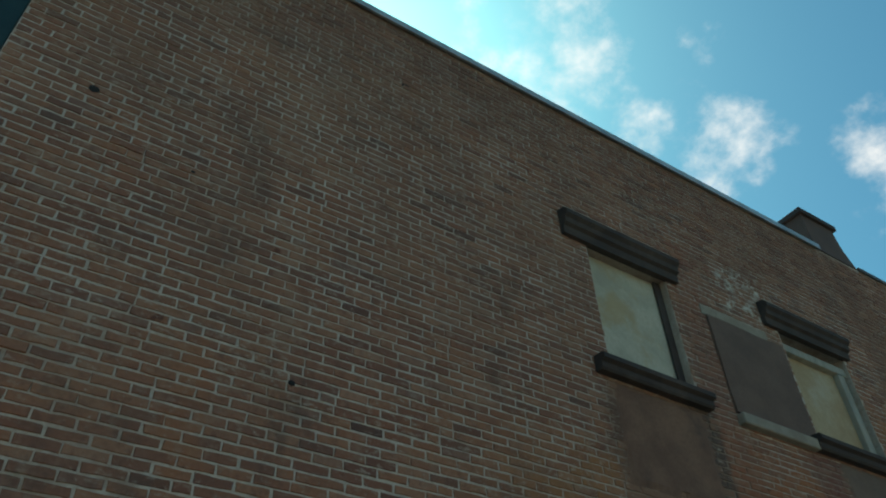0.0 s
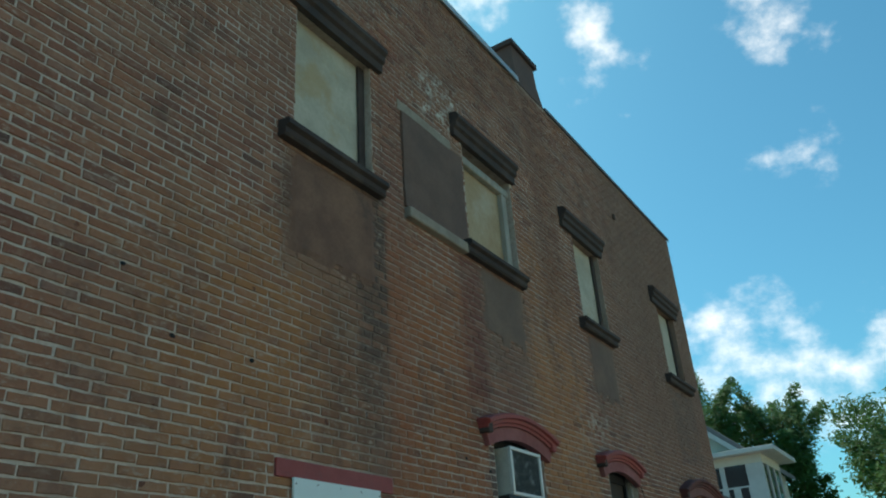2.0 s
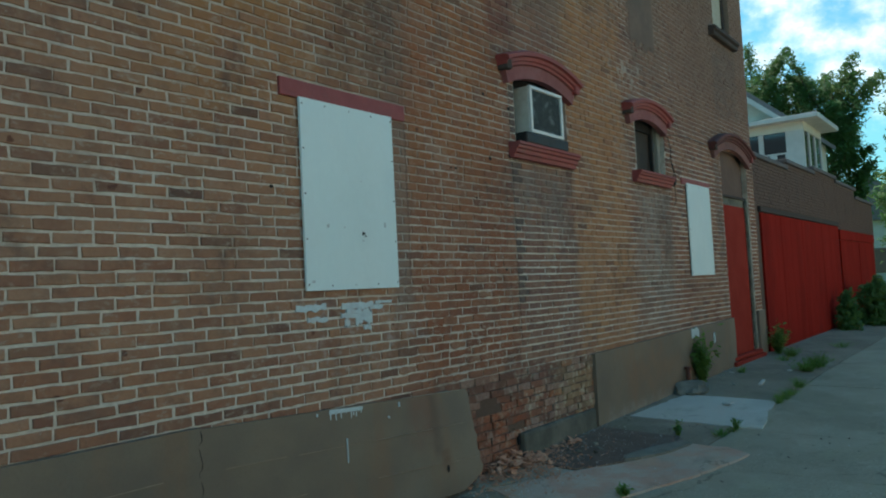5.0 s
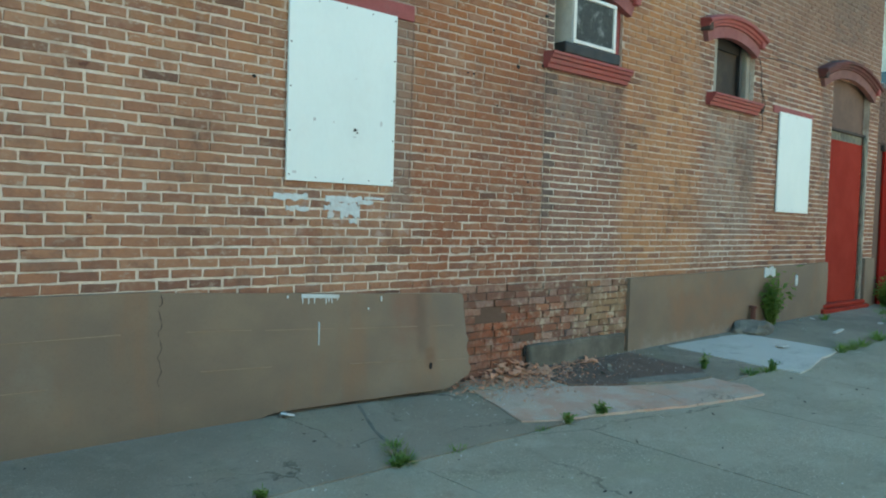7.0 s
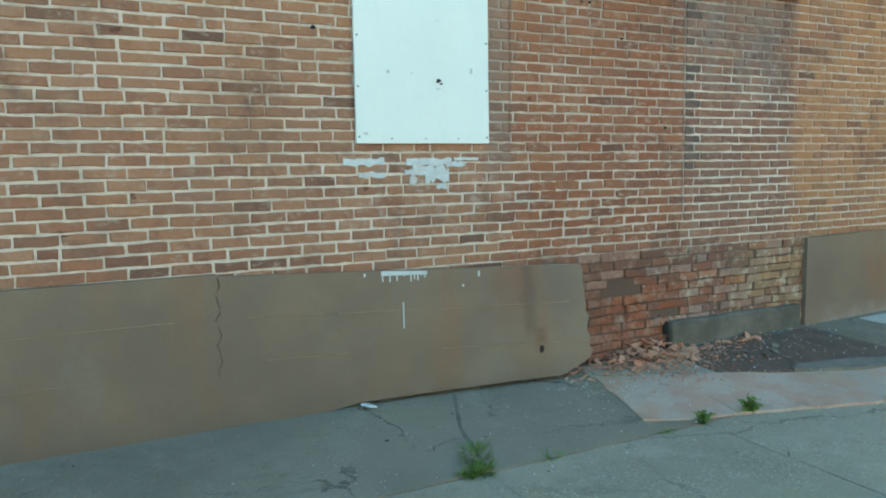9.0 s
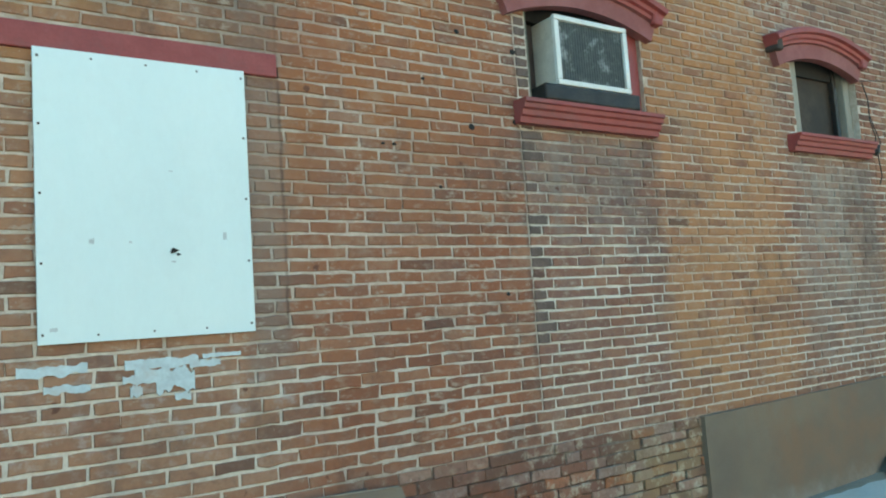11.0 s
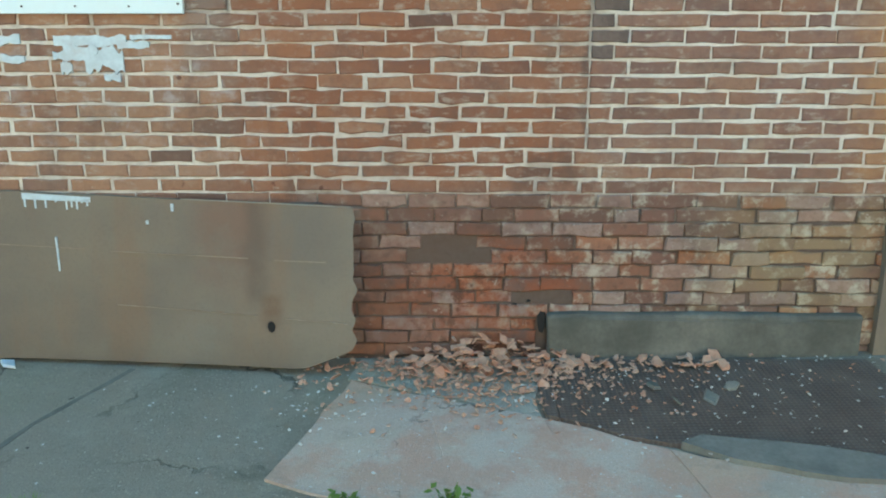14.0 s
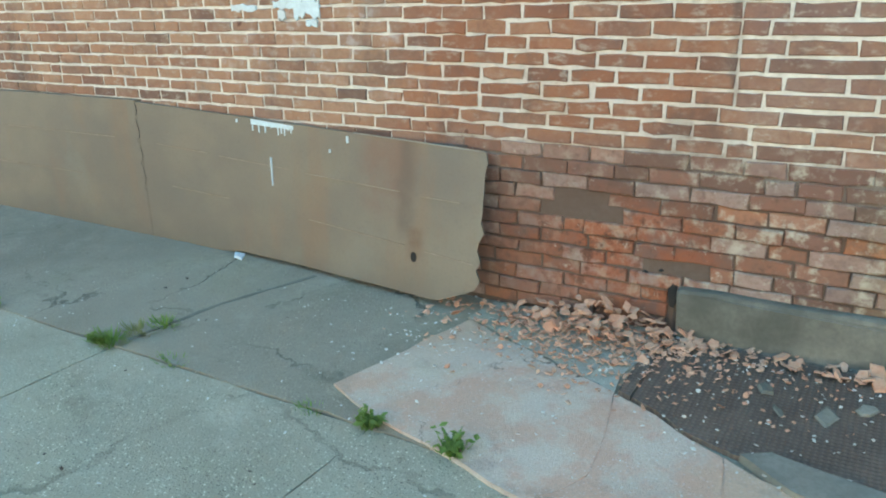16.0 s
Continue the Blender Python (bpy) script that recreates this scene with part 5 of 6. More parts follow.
settle(thing("litter_strip", slab([(7.55, -0.77), (7.95, -0.72), (7.96, -0.755), (7.56, -0.815)], -0.005, 0.012, 0.006, 3), LITTER_PALE, "flat white plastic strip on the asphalt", "litter"))
for x, y, s_ in ((8.32, -0.2, 0.05), (8.02, -0.16, 0.04), (7.35, -0.5, 0.035), (9.0, -0.85, 0.06)):
    thing("litter_scrap", shard(rnd, x, y, 0.01, s_), LITTER_PALE, "small white litter scrap on the asphalt", "litter", "litter scraps")
settle(thing("asphalt_seam", slab([(0.225, -1.1), (0.245, -1.1), (0.37, -0.62), (0.60, -0.13), (0.575, -0.13), (0.35, -0.62)], -0.02, -0.003, 0.006, 17), GREY_BLOCK, "grey crumbling seam between two asphalt patches", "asphalt seam"))
wire = root("bent_wire", (5.15, -1.15, 0.01), "bent dark wire lying on the light slab", "wire")
settle(part("wire", tube([(4.98, -1.18, 0.014), (5.08, -1.11, 0.02), (5.19, -1.15, 0.014), (5.13, -1.22, 0.014), (5.03, -1.2, 0.014)], 0.002), CABLE, wire))


# ---- weeds ----
def tuft(name, x, y, h, n, spread, material, label, leafy=False, seed=1, leaf=1.0):
    """Weed: arching blades, or stems with many small leaves."""
    rnd = random.Random(seed)
    verts, faces = [], []
    for i in range(max(10, int(n * 0.8))):
        a, r = rnd.uniform(0, 6.283), spread * math.sqrt(rnd.random())
        bx, by = x + 0.35 * r * math.cos(a), y + 0.35 * r * math.sin(a) * 0.7
        hh = h * rnd.uniform(0.45, 1.0) * (1 - 0.4 * r / max(spread, 0.01))
        dx, dy = 0.8 * r * math.cos(a) + rnd.gauss(0, 0.2) * hh, 0.6 * r * math.sin(a) + rnd.gauss(0, 0.2) * hh
        if leafy:
            for k in range(7):
                f = (k + 1) / 7 * rnd.uniform(0.8, 1.1)
                cx, cy, cz = bx + dx * f * f, by + dy * f * f, hh * f
                s = rnd.uniform(0.012, 0.026) * leaf
                ax, ay, az = rnd.gauss(0, 1), rnd.gauss(0, 1), rnd.gauss(0, 0.5)
                l = math.sqrt(ax * ax + ay * ay + az * az) + 1e-6
                ax, ay, az = ax / l * s, ay / l * s, az / l * s
                o = len(verts)
                verts += [(cx - ax, cy - ay, cz - az), (cx - ay * 0.5, cy + ax * 0.5, cz + s * 0.25), (cx + ax, cy + ay, cz + az), (cx + ay * 0.5, cy - ax * 0.5, cz - s * 0.1)]
                faces.append((o, o + 1, o + 2, o + 3))
        w = 0.004 + 0.003 * rnd.random()
        px, py = -math.sin(a) * w, math.cos(a) * w
        o = len(verts)
        for f in (0.0, 0.45, 0.8):
            t = 1 - 0.6 * f
            cx, cy, cz = bx + dx * f * f, by + dy * f * f, hh * f - 0.02
            verts += [(cx - px * t, cy - py * t, cz), (cx + px * t, cy + py * t, cz)]
        verts.append((bx + dx, by + dy, hh * 0.98))
        faces += [(o, o + 1, o + 3, o + 2), (o + 2, o + 3, o + 5, o + 4), (o + 4, o + 5, o + 6)]
    me = bpy.data.meshes.new(name)
    me.from_pydata([(a - x, b - y, c) for a, b, c in verts], [], faces)
    me.materials.append(material)
    ob = new(name, me)
    ob.location = (x, y, ground_z(x, y) - 0.01)
    return tagged(ob, label, "weed", "weeds in the joints")


for x, y, h, n, sp, mt, lf in ((0.17, -1.15, 0.10, 130, 0.13, WEED, False), (0.22, -1.02, 0.08, 80, 0.12, WEED_DRY, False), (0.28, -0.92, 0.08, 90, 0.11, WEED, False), (0.12, -1.17, 0.08, 22, 0.07, WEED, True),
                               (1.72, -1.16, 0.10, 22, 0.06, WEED, True), (2.10, -1.18, 0.14, 34, 0.07, WEED, True), (1.43, -1.165, 0.04, 50, 0.08, WEED, False), (0.60, -1.15, 0.05, 60, 0.11, WEED, False),
                               (-0.77, -1.16, 0.08, 18, 0.06, WEED, True), (-1.03, -1.15, 0.07, 40, 0.06, WEED, False), (-1.40, -1.04, 0.10, 26, 0.09, WEED, True), (-1.89, -1.11, 0.08, 18, 0.07, WEED, True),
                               (4.22, -0.85, 0.18, 30, 0.05, WEED, True), (4.46, -1.2, 0.12, 80, 0.16, WEED, False), (4.72, -1.24, 0.09, 60, 0.14, WEED, False), (4.84, -1.24, 0.15, 24, 0.06, WEED, True),
                               (6.50, -1.27, 0.15, 90, 0.16, WEED, False), (6.8, -1.27, 0.13, 110, 0.2, WEED, False), (7.15, -1.26, 0.14, 110, 0.22, WEED, False), (7.75, -1.24, 0.18, 110, 0.25, WEED, False), (8.5, -0.3, 0.16, 60, 0.15, WEED, False),
                               (9.2, -1.05, 0.22, 110, 0.3, WEED, True), (9.8, -1.1, 0.28, 130, 0.3, WEED, True), (10.2, -0.5, 0.16, 80, 0.3, WEED, False), (10.9, -0.45, 0.22, 90, 0.25, WEED, True), (13.0, -0.9, 0.2, 90, 0.4, WEED, False)):
    tuft("weed", x, y, h, n, sp, mt, "small green weed growing from a joint" if mt is WEED else "dry yellow-green grass tuft in a joint", lf, int(abs(x) * 100))
tuft("climbing_weed", 7.18, -0.14, 0.88, 170, 0.12, WEED, "tall leafy green weed against the render", True, 77, 2.5)
tuft("climbing_weed", 11.15, -0.2, 0.62, 130, 0.17, WEED, "tall leafy green weed beside the red gate", True, 78, 2.3)


# ---- annex with red gates ----
AX_END = 25.3
STEPS = [(X_RIGHT + 0.002, 13.6, 3.70), (13.6, 16.3, 3.84), (16.3, 19.0, 3.95), (19.0, 22.0, 3.86), (22.0, AX_END, 3.62)]
annex = root("annex_building", (18, 0, 0), "low brown painted brick annex with stepped parapet and red gates", "outbuilding")
bm = bmesh.new()
for a, b, z in STEPS:
    box(a, b, 0.02, 0.3, -0.3, z, bm=bm)
awall = part("wall", bm, ANNEX_BRICK, annex)
part("side_wall", box(AX_END - 0.3, AX_END, 0.302, 9.0, -0.3, 3.4), ANNEX_BRICK, annex)
part("roof", box(X_RIGHT + 0.01, AX_END - 0.31, 0.31, 9.0, 3.0, 3.2), SHINGLE, annex)
for a, b, z in STEPS:
    part("coping", box(a + 0.01, b + 0.12, -0.04, 0.36, z, z + 0.09, 0.015), COPING_DARK, annex, "dark stone coping step")
gates = [(11.33, 12.75), (12.77, 14.6), (14.62, 16.7), (16.72, 18.85)]
for a, b in gates:
    g = part("gate_leaf", box(a, b, -0.02, 0.015, 0.06, 2.69, 0.004), RED_GATE, annex, "red painted boarded gate leaf")
    n = 7
    for i in range(n):
        xa, xb = a + 0.005 + (b - a - 0.01) * i / n, a + 0.005 + (b - a - 0.01) * (i + 1) / n
        part("plank", box(xa + 0.0012, xb - 0.0012, -0.024 - 0.001 * (i % 2), -0.021, 0.07, 2.68), RED_GATE, g)
part("gate_head", box(11.25, 18.95, -0.045, 0.018, 2.70, 2.80, 0.008), SOOT_STONE, annex)
for a, b in ((19.1, 21.9), (22.0, 24.8)):
    g = part("gate_leaf", box(a, b, -0.02, 0.015, 0.06, 2.35, 0.004), RED_GATE, annex, "red painted boarded gate leaf")
    for i in range(8):
        xa, xb = a + (b - a) * i / 8, a + (b - a) * (i + 1) / 8
        part("plank", box(xa + 0.0012, xb - 0.0012, -0.024 - 0.001 * (i % 2), -0.021, 0.07, 2.34), RED_GATE, g)
part("gate_head", box(19.0, 24.9, -0.045, 0.018, 2.36, 2.62, 0.008), RED_GATE, annex)

# ---- house beyond the annex ----
HX = 26.0
house = root("house", (HX + 4, 5, 0), "cream and white wooden house with glazed upper porch", "house")
part("lower_wall", box(HX + 0.4, HX + 9, 1.7, 10.5, -0.2, 5.2), SIDING, house)
bm = bmesh.new()
prof = [(2.3, 5.2), (10.3, 5.2), (10.3, 7.55), (6.3, 11.0), (2.3, 7.55)]
for xx in (HX + 0.5, HX + 9):
    bm.faces.new([bm.verts.new((xx, y, z)) for y, z in prof])
bm.verts.ensure_lookup_table()
for i in range(5):
    bm.faces.new((bm.verts[i], bm.verts[(i + 1) % 5], bm.verts[5 + (i + 1) % 5], bm.verts[5 + i]))
upper = part("upper_wall", bm, SIDING, house, "cream clapboard gable wall")
for i in range(36):
    z = 5.3 + i * 0.145
    y0 = 2.32 if z < 7.55 else 2.32 + (z - 7.55) * 1.16
    y1 = 10.28 if z < 7.55 else 10.28 - (z - 7.55) * 1.16
    if y1 - y0 > 0.3:
        part("clapboard", box(HX + 0.475, HX + 0.499, y0, y1, z, z + 0.125), SIDING, upper)
for s, (ya, yb) in ((-1, (1.9, 6.4)), (1, (6.2, 10.7))):
    z_out, z_in = 7.3, 11.25
    p = [(1.95, 7.35), (6.3, 11.1), (6.3, 11.3), (1.95, 7.55)] if s < 0 else [(10.65, 7.35), (6.3, 11.1), (6.3, 11.3), (10.65, 7.55)]
    part("roof", extrude_x(p, HX + 0.1, HX + 9.4), SHINGLE, house, "grey shingled roof slope")
    q = [(y, z - 0.22) for y, z in p[:2]] + p[1::-1]
    part("bargeboard", extrude_x(q, HX + 0.06, HX + 0.16), TRIM_WHITE, house)
porch = part("porch_floor", box(HX - 0.05, HX + 3.2, 1.3, 4.0, 5.05, 5.2, 0.02), TRIM_WHITE, house)
part("porch_skirt", extrude_x([(1.25, 4.3), (1.4, 5.04), (3.95, 5.04), (3.95, 4.3)], HX + 0.0, HX + 3.1), TRIM_WHITE, house)
part("porch_apron", box(HX, HX + 3.1, 1.42, 3.9, 5.201, 5.55), TRIM_WHITE, house)
part("porch_header", box(HX, HX + 3.1, 1.42, 3.9, 6.95, 7.25), SIDING, house)
part("porch_roof", box(HX - 0.45, HX + 3.5, 0.85, 4.2, 7.251, 7.42, 0.02), TRIM_WHITE, house, "flat white porch roof with wide eaves")
for y0, y1 in ((3.72, 3.9), (2.78, 2.95), (1.42, 2.02)):
    part("porch_post", box(HX, HX + 0.15, y0, y1, 5.551, 6.949, 0.01), TRIM_WHITE, house)
for x0, x1 in ((HX + 0.9, HX + 1.05), (HX + 1.9, HX + 2.05), (HX + 2.95, HX + 3.1)):
    part("porch_post", box(x0, x1, 1.42, 1.56, 5.551, 6.949, 0.01), TRIM_WHITE, house)
for y0, y1 in ((2.951, 3.719), (2.021, 2.779)):
    wdw = part("porch_window", box(HX + 0.06, HX + 0.10, y0, y1, 5.551, 6.949), GLASS, house, "glazed porch window")
    part("sash_rail", box(HX + 0.03, HX + 0.059, y0, y1, 6.15, 6.21), TRIM_WHITE, wdw)
    part("sash_stile", box(HX + 0.03, HX + 0.0595, y0, y0 + 0.05, 5.552, 6.149), TRIM_WHITE, wdw)
part("folding_chair", box(HX + 0.02, HX + 0.028, 2.35, 2.6, 5.56, 6.2), TRIM_WHITE, house)
for x0, x1 in ((HX + 0.15, HX + 0.9), (HX + 1.05, HX + 1.9), (HX + 2.05, HX + 2.95)):
    part("porch_window", box(x0 + 0.001, x1 - 0.001, 1.46, 1.5, 5.551, 6.949), GLASS, house)
gw = part("window", box(HX + 0.42, HX + 0.46, 4.35, 5.1, 5.9, 7.2), GLASS, house)
for b in ((4.25, 4.35, 5.8, 7.3), (5.1, 5.2, 5.8, 7.3)):
    part("casing", box(HX + 0.39, HX + 0.47, *b), TRIM_WHITE, gw)

house.location += Vector((0, 0.6, -0.35))

far_house = root("far_house", (62, 4, 0), "pale distant house half hidden by trees", "house")
part("wall", box(60, 68, 0, 9, -0.2, 5), TRIM_WHITE, far_house)
part("roof", extrude_x([(-0.4, 5), (4.5, 8.2), (9.4, 5)], 59.6, 68.4), SHINGLE, far_house)
for y in (1.2, 3.6, 6.0):
    part("window", box(59.95, 59.99, y, y + 1.0, 1.2, 3.0), GLASS, far_house)


# ---- trees ----
def tree(x, y, height, crown_low, radius, leaf, seed, label, n_limb=34, per=150, size=0.3, spiky=0.5):
    rnd = random.Random(seed)
    t = root("tree", (x, y, 0), label, "tree", "trees beyond the alley")
    lean_x, lean_y = rnd.uniform(-0.5, 0.5), rnd.uniform(-0.5, 0.5)
    axis = [(x + lean_x * f, y + lean_y * f, height * 0.93 * f - 0.1) for f in (0, 0.15, 0.35, 0.6, 0.8, 1.0)]
    tr = part("trunk", tube(axis, [radius * 0.085, radius * 0.07, radius * 0.06, radius * 0.04, radius * 0.025, radius * 0.01]), BARK, t, smooth=True)
    verts, faces = [], []
    for i in range(n_limb):
        f = crown_low + (1 - crown_low) * (i + rnd.random()) / n_limb
        g = (f - crown_low) / (1 - crown_low)
        reach = radius * (0.35 + 0.65 * math.sin(math.pi * min(1, 0.22 + 0.78 * (1 - g)) ** 0.9)) * rnd.uniform(0.7, 1.12)
        a = i * 2.4 + rnd.uniform(-0.4, 0.4)
        bz = height * f * 0.86
        rise = reach * rnd.uniform(0.35, 0.85) * (0.6 + spiky)
        p0 = Vector((x + lean_x * f, y + lean_y * f, bz))
        p2 = p0 + Vector((math.cos(a) * reach, math.sin(a) * reach, rise))
        p1 = (p0 + p2) / 2 + Vector((0, 0, -0.15 * reach))
        if i % 2 == 0:
            part("limb", tube([p0, p1, p2], [radius * 0.022, radius * 0.014, radius * 0.004], 5), BARK, tr)
        for k in range(per):
            u = rnd.uniform(0.18, 1.04)
            c = p0 * (1 - u) ** 2 + p1 * 2 * u * (1 - u) + p2 * u * u
            sp = radius * (0.15 * (1.15 - u) + 0.04)
            c = c + Vector((rnd.gauss(0, sp), rnd.gauss(0, sp), rnd.gauss(0, sp * 0.7)))
            s = size * rnd.uniform(0.5, 1.15)
            d1 = Vector((rnd.gauss(0, 1), rnd.gauss(0, 1), rnd.gauss(0, 0.7))).normalized() * s
            d2 = d1.orthogonal().normalized() * s * 0.45
            o = len(verts)
            verts += [(c - d1)[:], (c + d2)[:], (c + d1)[:], (c - d2)[:]]
            faces.append((o, o + 1, o + 2, o + 3))
    me = bpy.data.meshes.new("crown")
    me.from_pydata([(a - x, b - y, c) for a, b, c in verts], [], faces)
    me.materials.append(leaf)
    cr_ = new("crown", me)
    cr_.parent = t
    return t


tree(41.5, 7.3, 13.6, 0.35, 2.2, LEAF_A, 3, "dark green tree rising behind the cream house", 40, 620, 0.15, 1.1)
tree(43.0, 3.8, 12.9, 0.35, 2.5, LEAF_A, 14, "dark green spiky tree behind the porch roof", 38, 620, 0.15, 1.0)
tree(38.5, -2.9, 9.7, 0.12, 3.9, LEAF_B, 5, "broad leafy green tree beside the lawn", 54, 760, 0.15, 0.6)
tree(46.0, -11.0, 11.5, 0.15, 4.8, LEAF_B, 8, "broad leafy green tree further along the lawn", 40, 260, 0.26, 0.4)
tree(50.0, 0.2, 6.6, 0.1, 3.2, LEAF_B, 11, "light green tree behind the annex end", 36, 420, 0.18, 0.4)
tree(47.0, -16, 11.0, 0.15, 5.0, LEAF_A, 17, "dark green tree at the far side of the lawn", 34, 200, 0.3, 0.4)


def bush(x, y, h, r, leaf, seed, label, n=2600):
    rnd = random.Random(seed)
    verts, faces = [], []
    for i in range(n):
        a, e, q = rnd.uniform(0, 6.283), rnd.uniform(0, 1.57), rnd.random() ** 0.4
        k = 1 + 0.3 * noise.noise(Vector((math.cos(a) * 2, math.sin(a) * 2, e * 2 + seed)))
        c = Vector((math.cos(a) * math.cos(e) * r * q * k, math.sin(a) * math.cos(e) * r * q * k * 0.7, math.sin(e) * h * q * k))
        s = rnd.uniform(0.04, 0.09)
        d1 = Vector((rnd.gauss(0, 1), rnd.gauss(0, 1), rnd.gauss(0, 0.7))).normalized() * s
        d2 = d1.orthogonal().normalized() * s * 0.5
        o = len(verts)
        verts += [(c - d1)[:], (c + d2)[:], (c + d1)[:], (c - d2)[:]]
        faces.append((o, o + 1, o + 2, o + 3))
    me = bpy.data.meshes.new("bush")
    me.from_pydata(verts, [], faces)
    me.materials.append(leaf)
    ob = new("bush", me)
    ob.location = (x, y, ground_z(x, y) - 0.03)
    return tagged(ob, label, "bush")


bush(19.4, -0.7, 1.2, 0.8, LEAF_B, 3, "overgrown bright green bush before the red gate")
bush(21.2, -0.6, 0.9, 0.55, WEED, 4, "low green bush beside the red gate", 2000)
bush(17.3, -0.35, 0.9, 0.45, LEAF_B, 6, "small dark bush at the gate foot", 900)
for i, (x, y, r) in enumerate(((70, -12, 9), (72, 6, 9), (74, 24, 10), (70, -30, 10), (78, 40, 11))):
    bush(x, y, 4.5, r, LEAF_A, 20 + i, "dark distant hedge of shrubs behind the lawn", 3500)


# ---- bricks, last: courses laid over the mortar face ----
COURSE, LENGTH = 0.0668, 0.2155
rnd = random.Random(99)
SKIP = OPENINGS + [(-0.15, 1.11, 2.872, 3.0), (0.04, 0.90, 1.62, 2.9), (7.25, 8.48, 2.885, 2.98), (7.45, 8.36, 1.6, 2.9), (1.50, 2.55, 5.45, 6.66),
                   (X_LEFT - 1, 0.95, -1, 0.74), (4.14, 9.17, -1, 0.75), (10.66, 12, -1, 0.85), (2.5, 4.03, -1, 0.21)]
singles, rest = [], []
SEAM = 2.70   # upright joint where the arched bay was bricked up
k = 0
z = 0.005
while z < TOP - 0.06:
    off = (k % 2) * LENGTH / 2 + rnd.uniform(-0.02, 0.02)
    x, n_ = X_LEFT + 0.10 - LENGTH - off, 0
    x_start = x
    while x < X_RIGHT:
        n_ += 1
        ln = x_start + n_ * LENGTH + rnd.uniform(-0.012, 0.012) + 0.05 * noise.noise(Vector((x * 0.35, z * 0.3, 7))) - x
        if ln < 0.06:
            ln = 0.5 * LENGTH
        if z < 0.80 and x > 1.2:
            ln *= rnd.choice((0.72, 0.86, 0.92, 0.95, 1.0))
        if k == 4 and 2.45 < x < 4.15:
            ln *= 0.5
        if rnd.random() < 0.045:
            ln *= 0.5
        if 0.95 < z < 3.6 and x < SEAM - 0.001 and x + ln > SEAM - 0.07:
            ln = SEAM - x
        elif 0.95 < z < 3.6 and abs(x - SEAM) < 0.002:
            ln = 0.105 if k % 2 else 0.17
        a, b = max(x, X_LEFT), min(x + ln, X_RIGHT)
        x += ln
        zc = z + COURSE / 2
        for o in SKIP:
            if o[2] < zc < o[3]:
                if a < o[0] < b and b > o[0]:
                    b = min(b, o[0])
                elif a < o[1] < b:
                    a = max(a, o[1])
                elif o[0] <= a and b <= o[1]:
                    b = a
        if b - a < 0.045:
            continue
        sag = 0.004 * math.sin(a * 0.9 + z) + 0.003 * noise.noise(Vector((a * 1.3, z * 2.5, 0))) + rnd.gauss(0, 0.0006)
        low = z < 0.80
        gap = (0.0068 if not low else 0.0035) * rnd.uniform(0.45, 1.4)
        proud = min(0.003, max(-0.018, rnd.gauss(0 if not low else -0.005, 0.0018 if not low else 0.009)))
        if low and 1.8 < a < 2.5 and 0.1 < z < 0.55 and rnd.random() < 0.07:
            continue
        bed = gap * 0.4 + (0.0044 if not low else 0.0022)
        item = (a + gap, b - gap, z + sag + bed, z + sag + COURSE - bed, proud)
        near = (low and 1.5 < a < 4.12) or (0.8 < z < 1.62 and 0.9 < a < 2.4)
        (singles if near and len(singles) < 300 else rest).append(item)
    z += COURSE
    k += 1


def brick_shape(x0, x1, z0, z1, proud, r, wear=0.0036):
    """A brick with worn, wavy arrises, open at the back."""
    y, c = -0.001 + proud, 0.0045
    t1, t2 = x0 + (x1 - x0) * r.uniform(0.25, 0.42), x0 + (x1 - x0) * r.uniform(0.6, 0.78)
    ring = [(x0, z0), (t1, z0), (t2, z0), (x1, z0), (x1, z1), (t2, z1), (t1, z1), (x0, z1)]
    ring = [(px + r.uniform(-wear, wear), pz + r.uniform(-wear, wear)) for px, pz in ring]
    mx, mz = (x0 + x1) / 2, (z0 + z1) / 2
    vs = []
    for d_, yy in ((0.0, 0.02), (0.0, y + 0.0045), (c, y)):
        for px, pz in ring:
            sx, sz = (1 if px < mx else -1), (1 if pz < mz else -1)
            corner = px < x0 + 0.02 or px > x1 - 0.02
            vs.append((px + (sx * d_ if corner else 0), yy + (r.uniform(-0.0012, 0.0012) if yy < 0.015 else 0), pz + sz * d_))
    fs = [tuple(range(16, 24))]
    for lo in (0, 8):
        for i in range(8):
            n = (i + 1) % 8
            fs.append((lo + i, lo + n, lo + 8 + n, lo + 8 + i))
    return vs, fs


def sooty(it):
    """The toothed seam of dark repair bricks left of the arched window."""
    return SEAM - 0.002 < it[0] < SEAM + 0.02 and 1.35 < it[2] < 3.6 and (it[0] * 977 + it[2] * 431) % 1.0 < 0.75


verts, faces, dark_at = [], [], []
for it in rest:
    vs, fs = brick_shape(*it, rnd)
    o = len(verts)
    verts += vs
    if sooty(it):
        dark_at += range(len(faces), len(faces) + len(fs))
    faces += [tuple(o + i for i in f) for f in fs]
me = bpy.data.meshes.new("brickwork")
me.from_pydata(verts, [], faces)
me.materials.append(BRICK)
me.materials.append(BRICK_SOOT)
for i in dark_at:
    me.polygons[i].material_index = 1
rest_ob = new("brickwork", me)
rest_ob.parent = wall
tagged(rest_ob, kind="stuff")

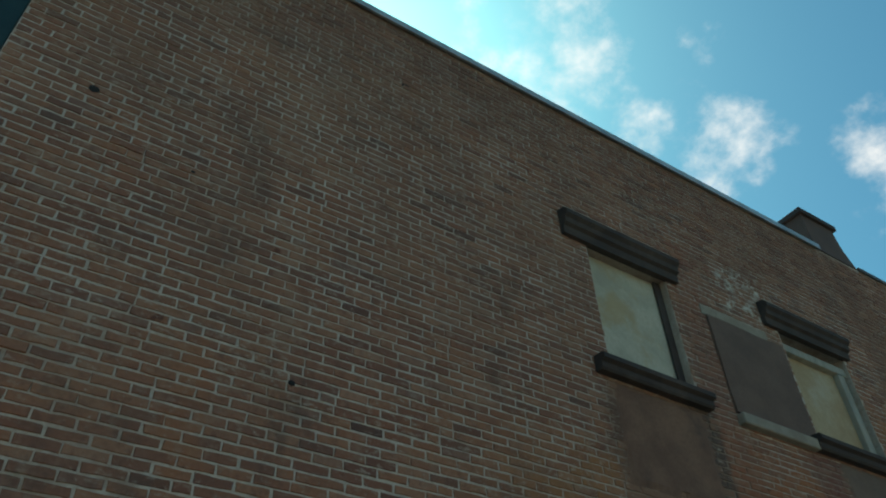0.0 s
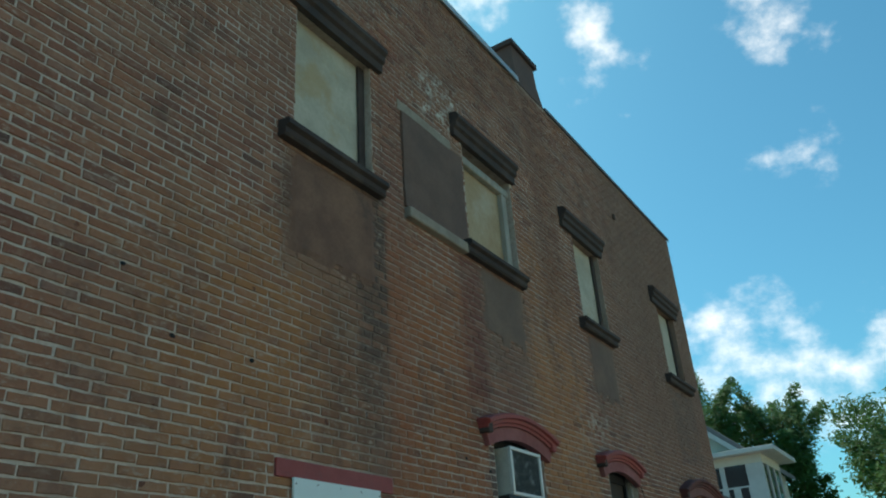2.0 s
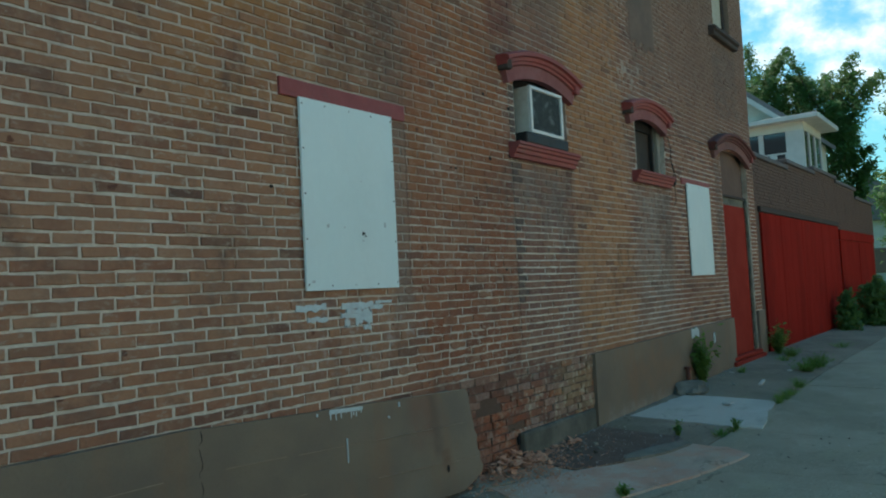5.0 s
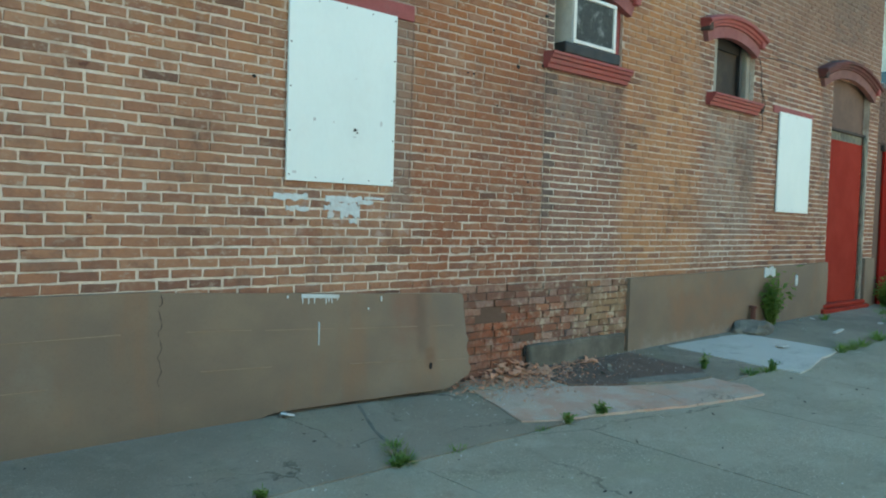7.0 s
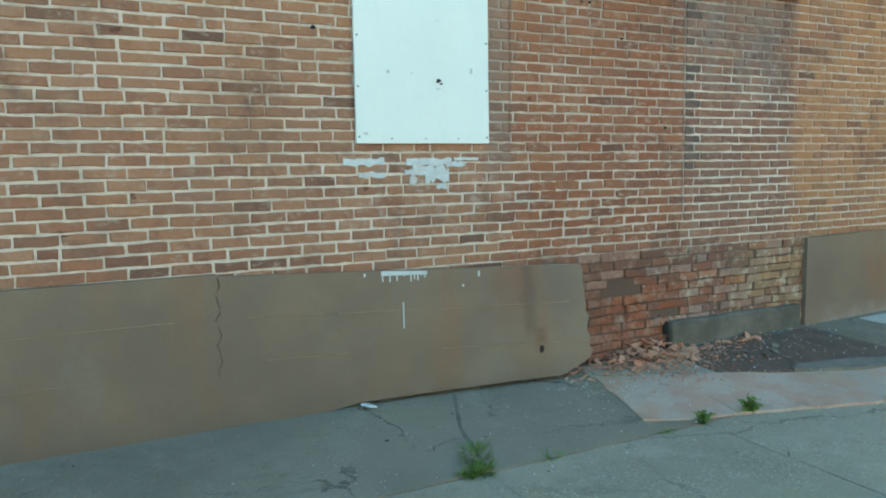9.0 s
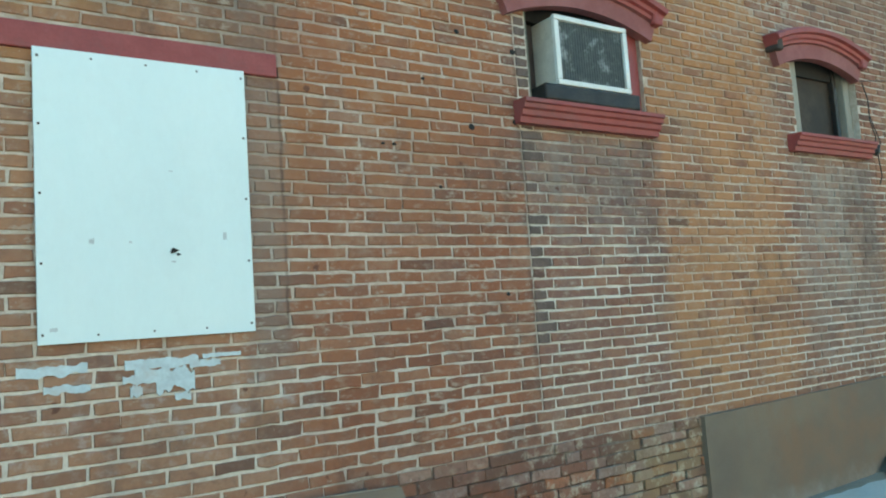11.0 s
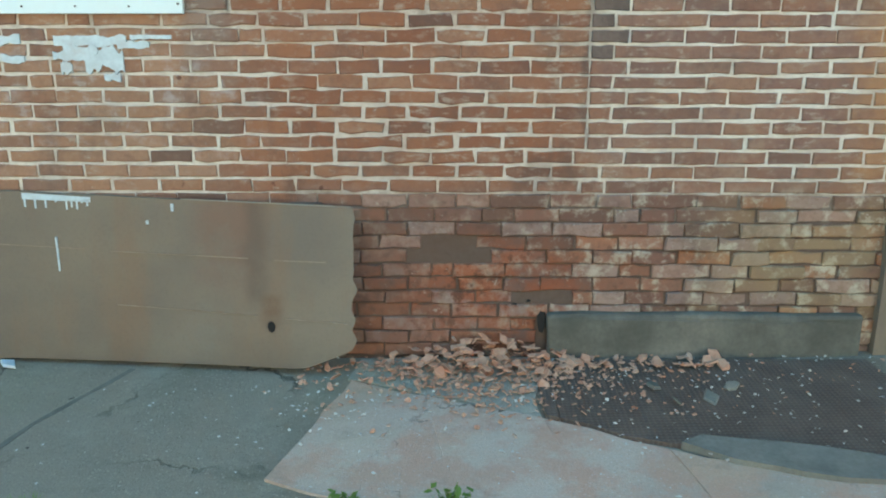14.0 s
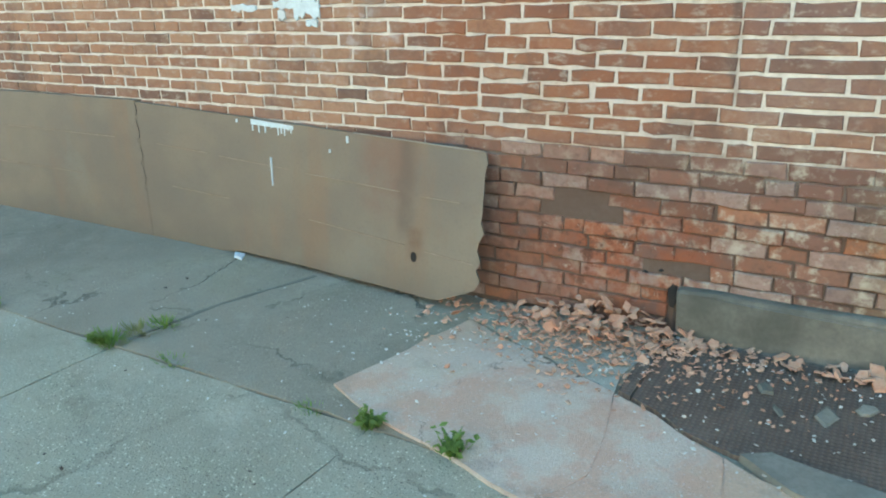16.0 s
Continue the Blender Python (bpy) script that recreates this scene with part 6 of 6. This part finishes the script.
shapes = {}
for it in singles:
    ln, hh = round((it[1] - it[0]) / 0.012), round((it[3] - it[2]) / 0.004)
    key = (ln, hh, rnd.randint(0, 2))
    if key not in shapes:
        vs, fs = brick_shape(-ln * 0.006, ln * 0.006, -hh * 0.002, hh * 0.002, 0.0, rnd, 0.004 if rnd.random() < 0.5 else 0.0075)
        m_ = bpy.data.meshes.new("brick")
        m_.from_pydata(vs, [], fs)
        m_.materials.append(BRICK)
        shapes[key] = m_
    ob = new("brick", shapes[key])
    ob.parent = wall
    ob.location = ((it[0] + it[1]) / 2, it[4], (it[2] + it[3]) / 2)
    ob.rotation_euler = (0, radians(rnd.gauss(0, 0.6)), radians(rnd.gauss(0, 0.6)))

# old anchor pits and chipped corners in the brick face, their depth painted black
PITS = [(2.26, 3.3, 0.022), (2.32, 2.72, 0.025), (1.78, 2.58, 0.018), (1.71, 2.58, 0.014), (2.0, 2.98, 0.014), (2.68, 3.23, 0.03), (2.66, 2.78, 0.028), (2.07, 2.35, 0.014), (-0.24, 2.27, 0.02), (2.5, 1.72, 0.016),
        (-1.42, 3.93, 0.022), (-1.04, 3.59, 0.03), (-0.39, 3.59, 0.026), (0.23, 5.12, 0.03), (2.21, 0.64, 0.012), (2.39, 0.27, 0.016), (2.46, 0.29, 0.012), (-2.8, 4.55, 0.03), (-4.4, 6.3, 0.05), (-2.03, 8.0, 0.06), (-3.66, 5.91, 0.02)]
for x, z, w_ in PITS:
    pit = blob(x, -0.0005, z, w_, 0.006, w_ * rnd.uniform(0.55, 0.9), int(x * 57 + z * 31) % 97, 1)
    part("pit", pit, UNLIT_BLACK, wall, "small dark pit in the brick face")

# annex brickwork, joined
verts, faces = [], []
for sa, sb, st in STEPS:
    zz, kk = 2.82 if sa < 19 else 2.64, 0
    while zz < st - 0.06:
        x = sa - (kk % 2) * 0.11
        while x < sb:
            a, b = max(x, sa) + 0.006, min(x + 0.2155, sb) - 0.006
            x += 0.2155
            if b - a > 0.04:
                vs, fs = brick_shape(a, b, zz + 0.006, zz + COURSE - 0.006, rnd.gauss(0.006, 0.002), rnd)
                o = len(verts)
                verts += [(v[0] - 18, v[1], v[2]) for v in vs]
                faces += [tuple(o + i for i in f) for f in fs]
        zz += COURSE
        kk += 1
me = bpy.data.meshes.new("brickwork")
me.from_pydata(verts, [], faces)
me.materials.append(ANNEX_BRICK)
ab = new("brickwork", me)
ab.parent = annex
tagged(ab, kind="stuff")
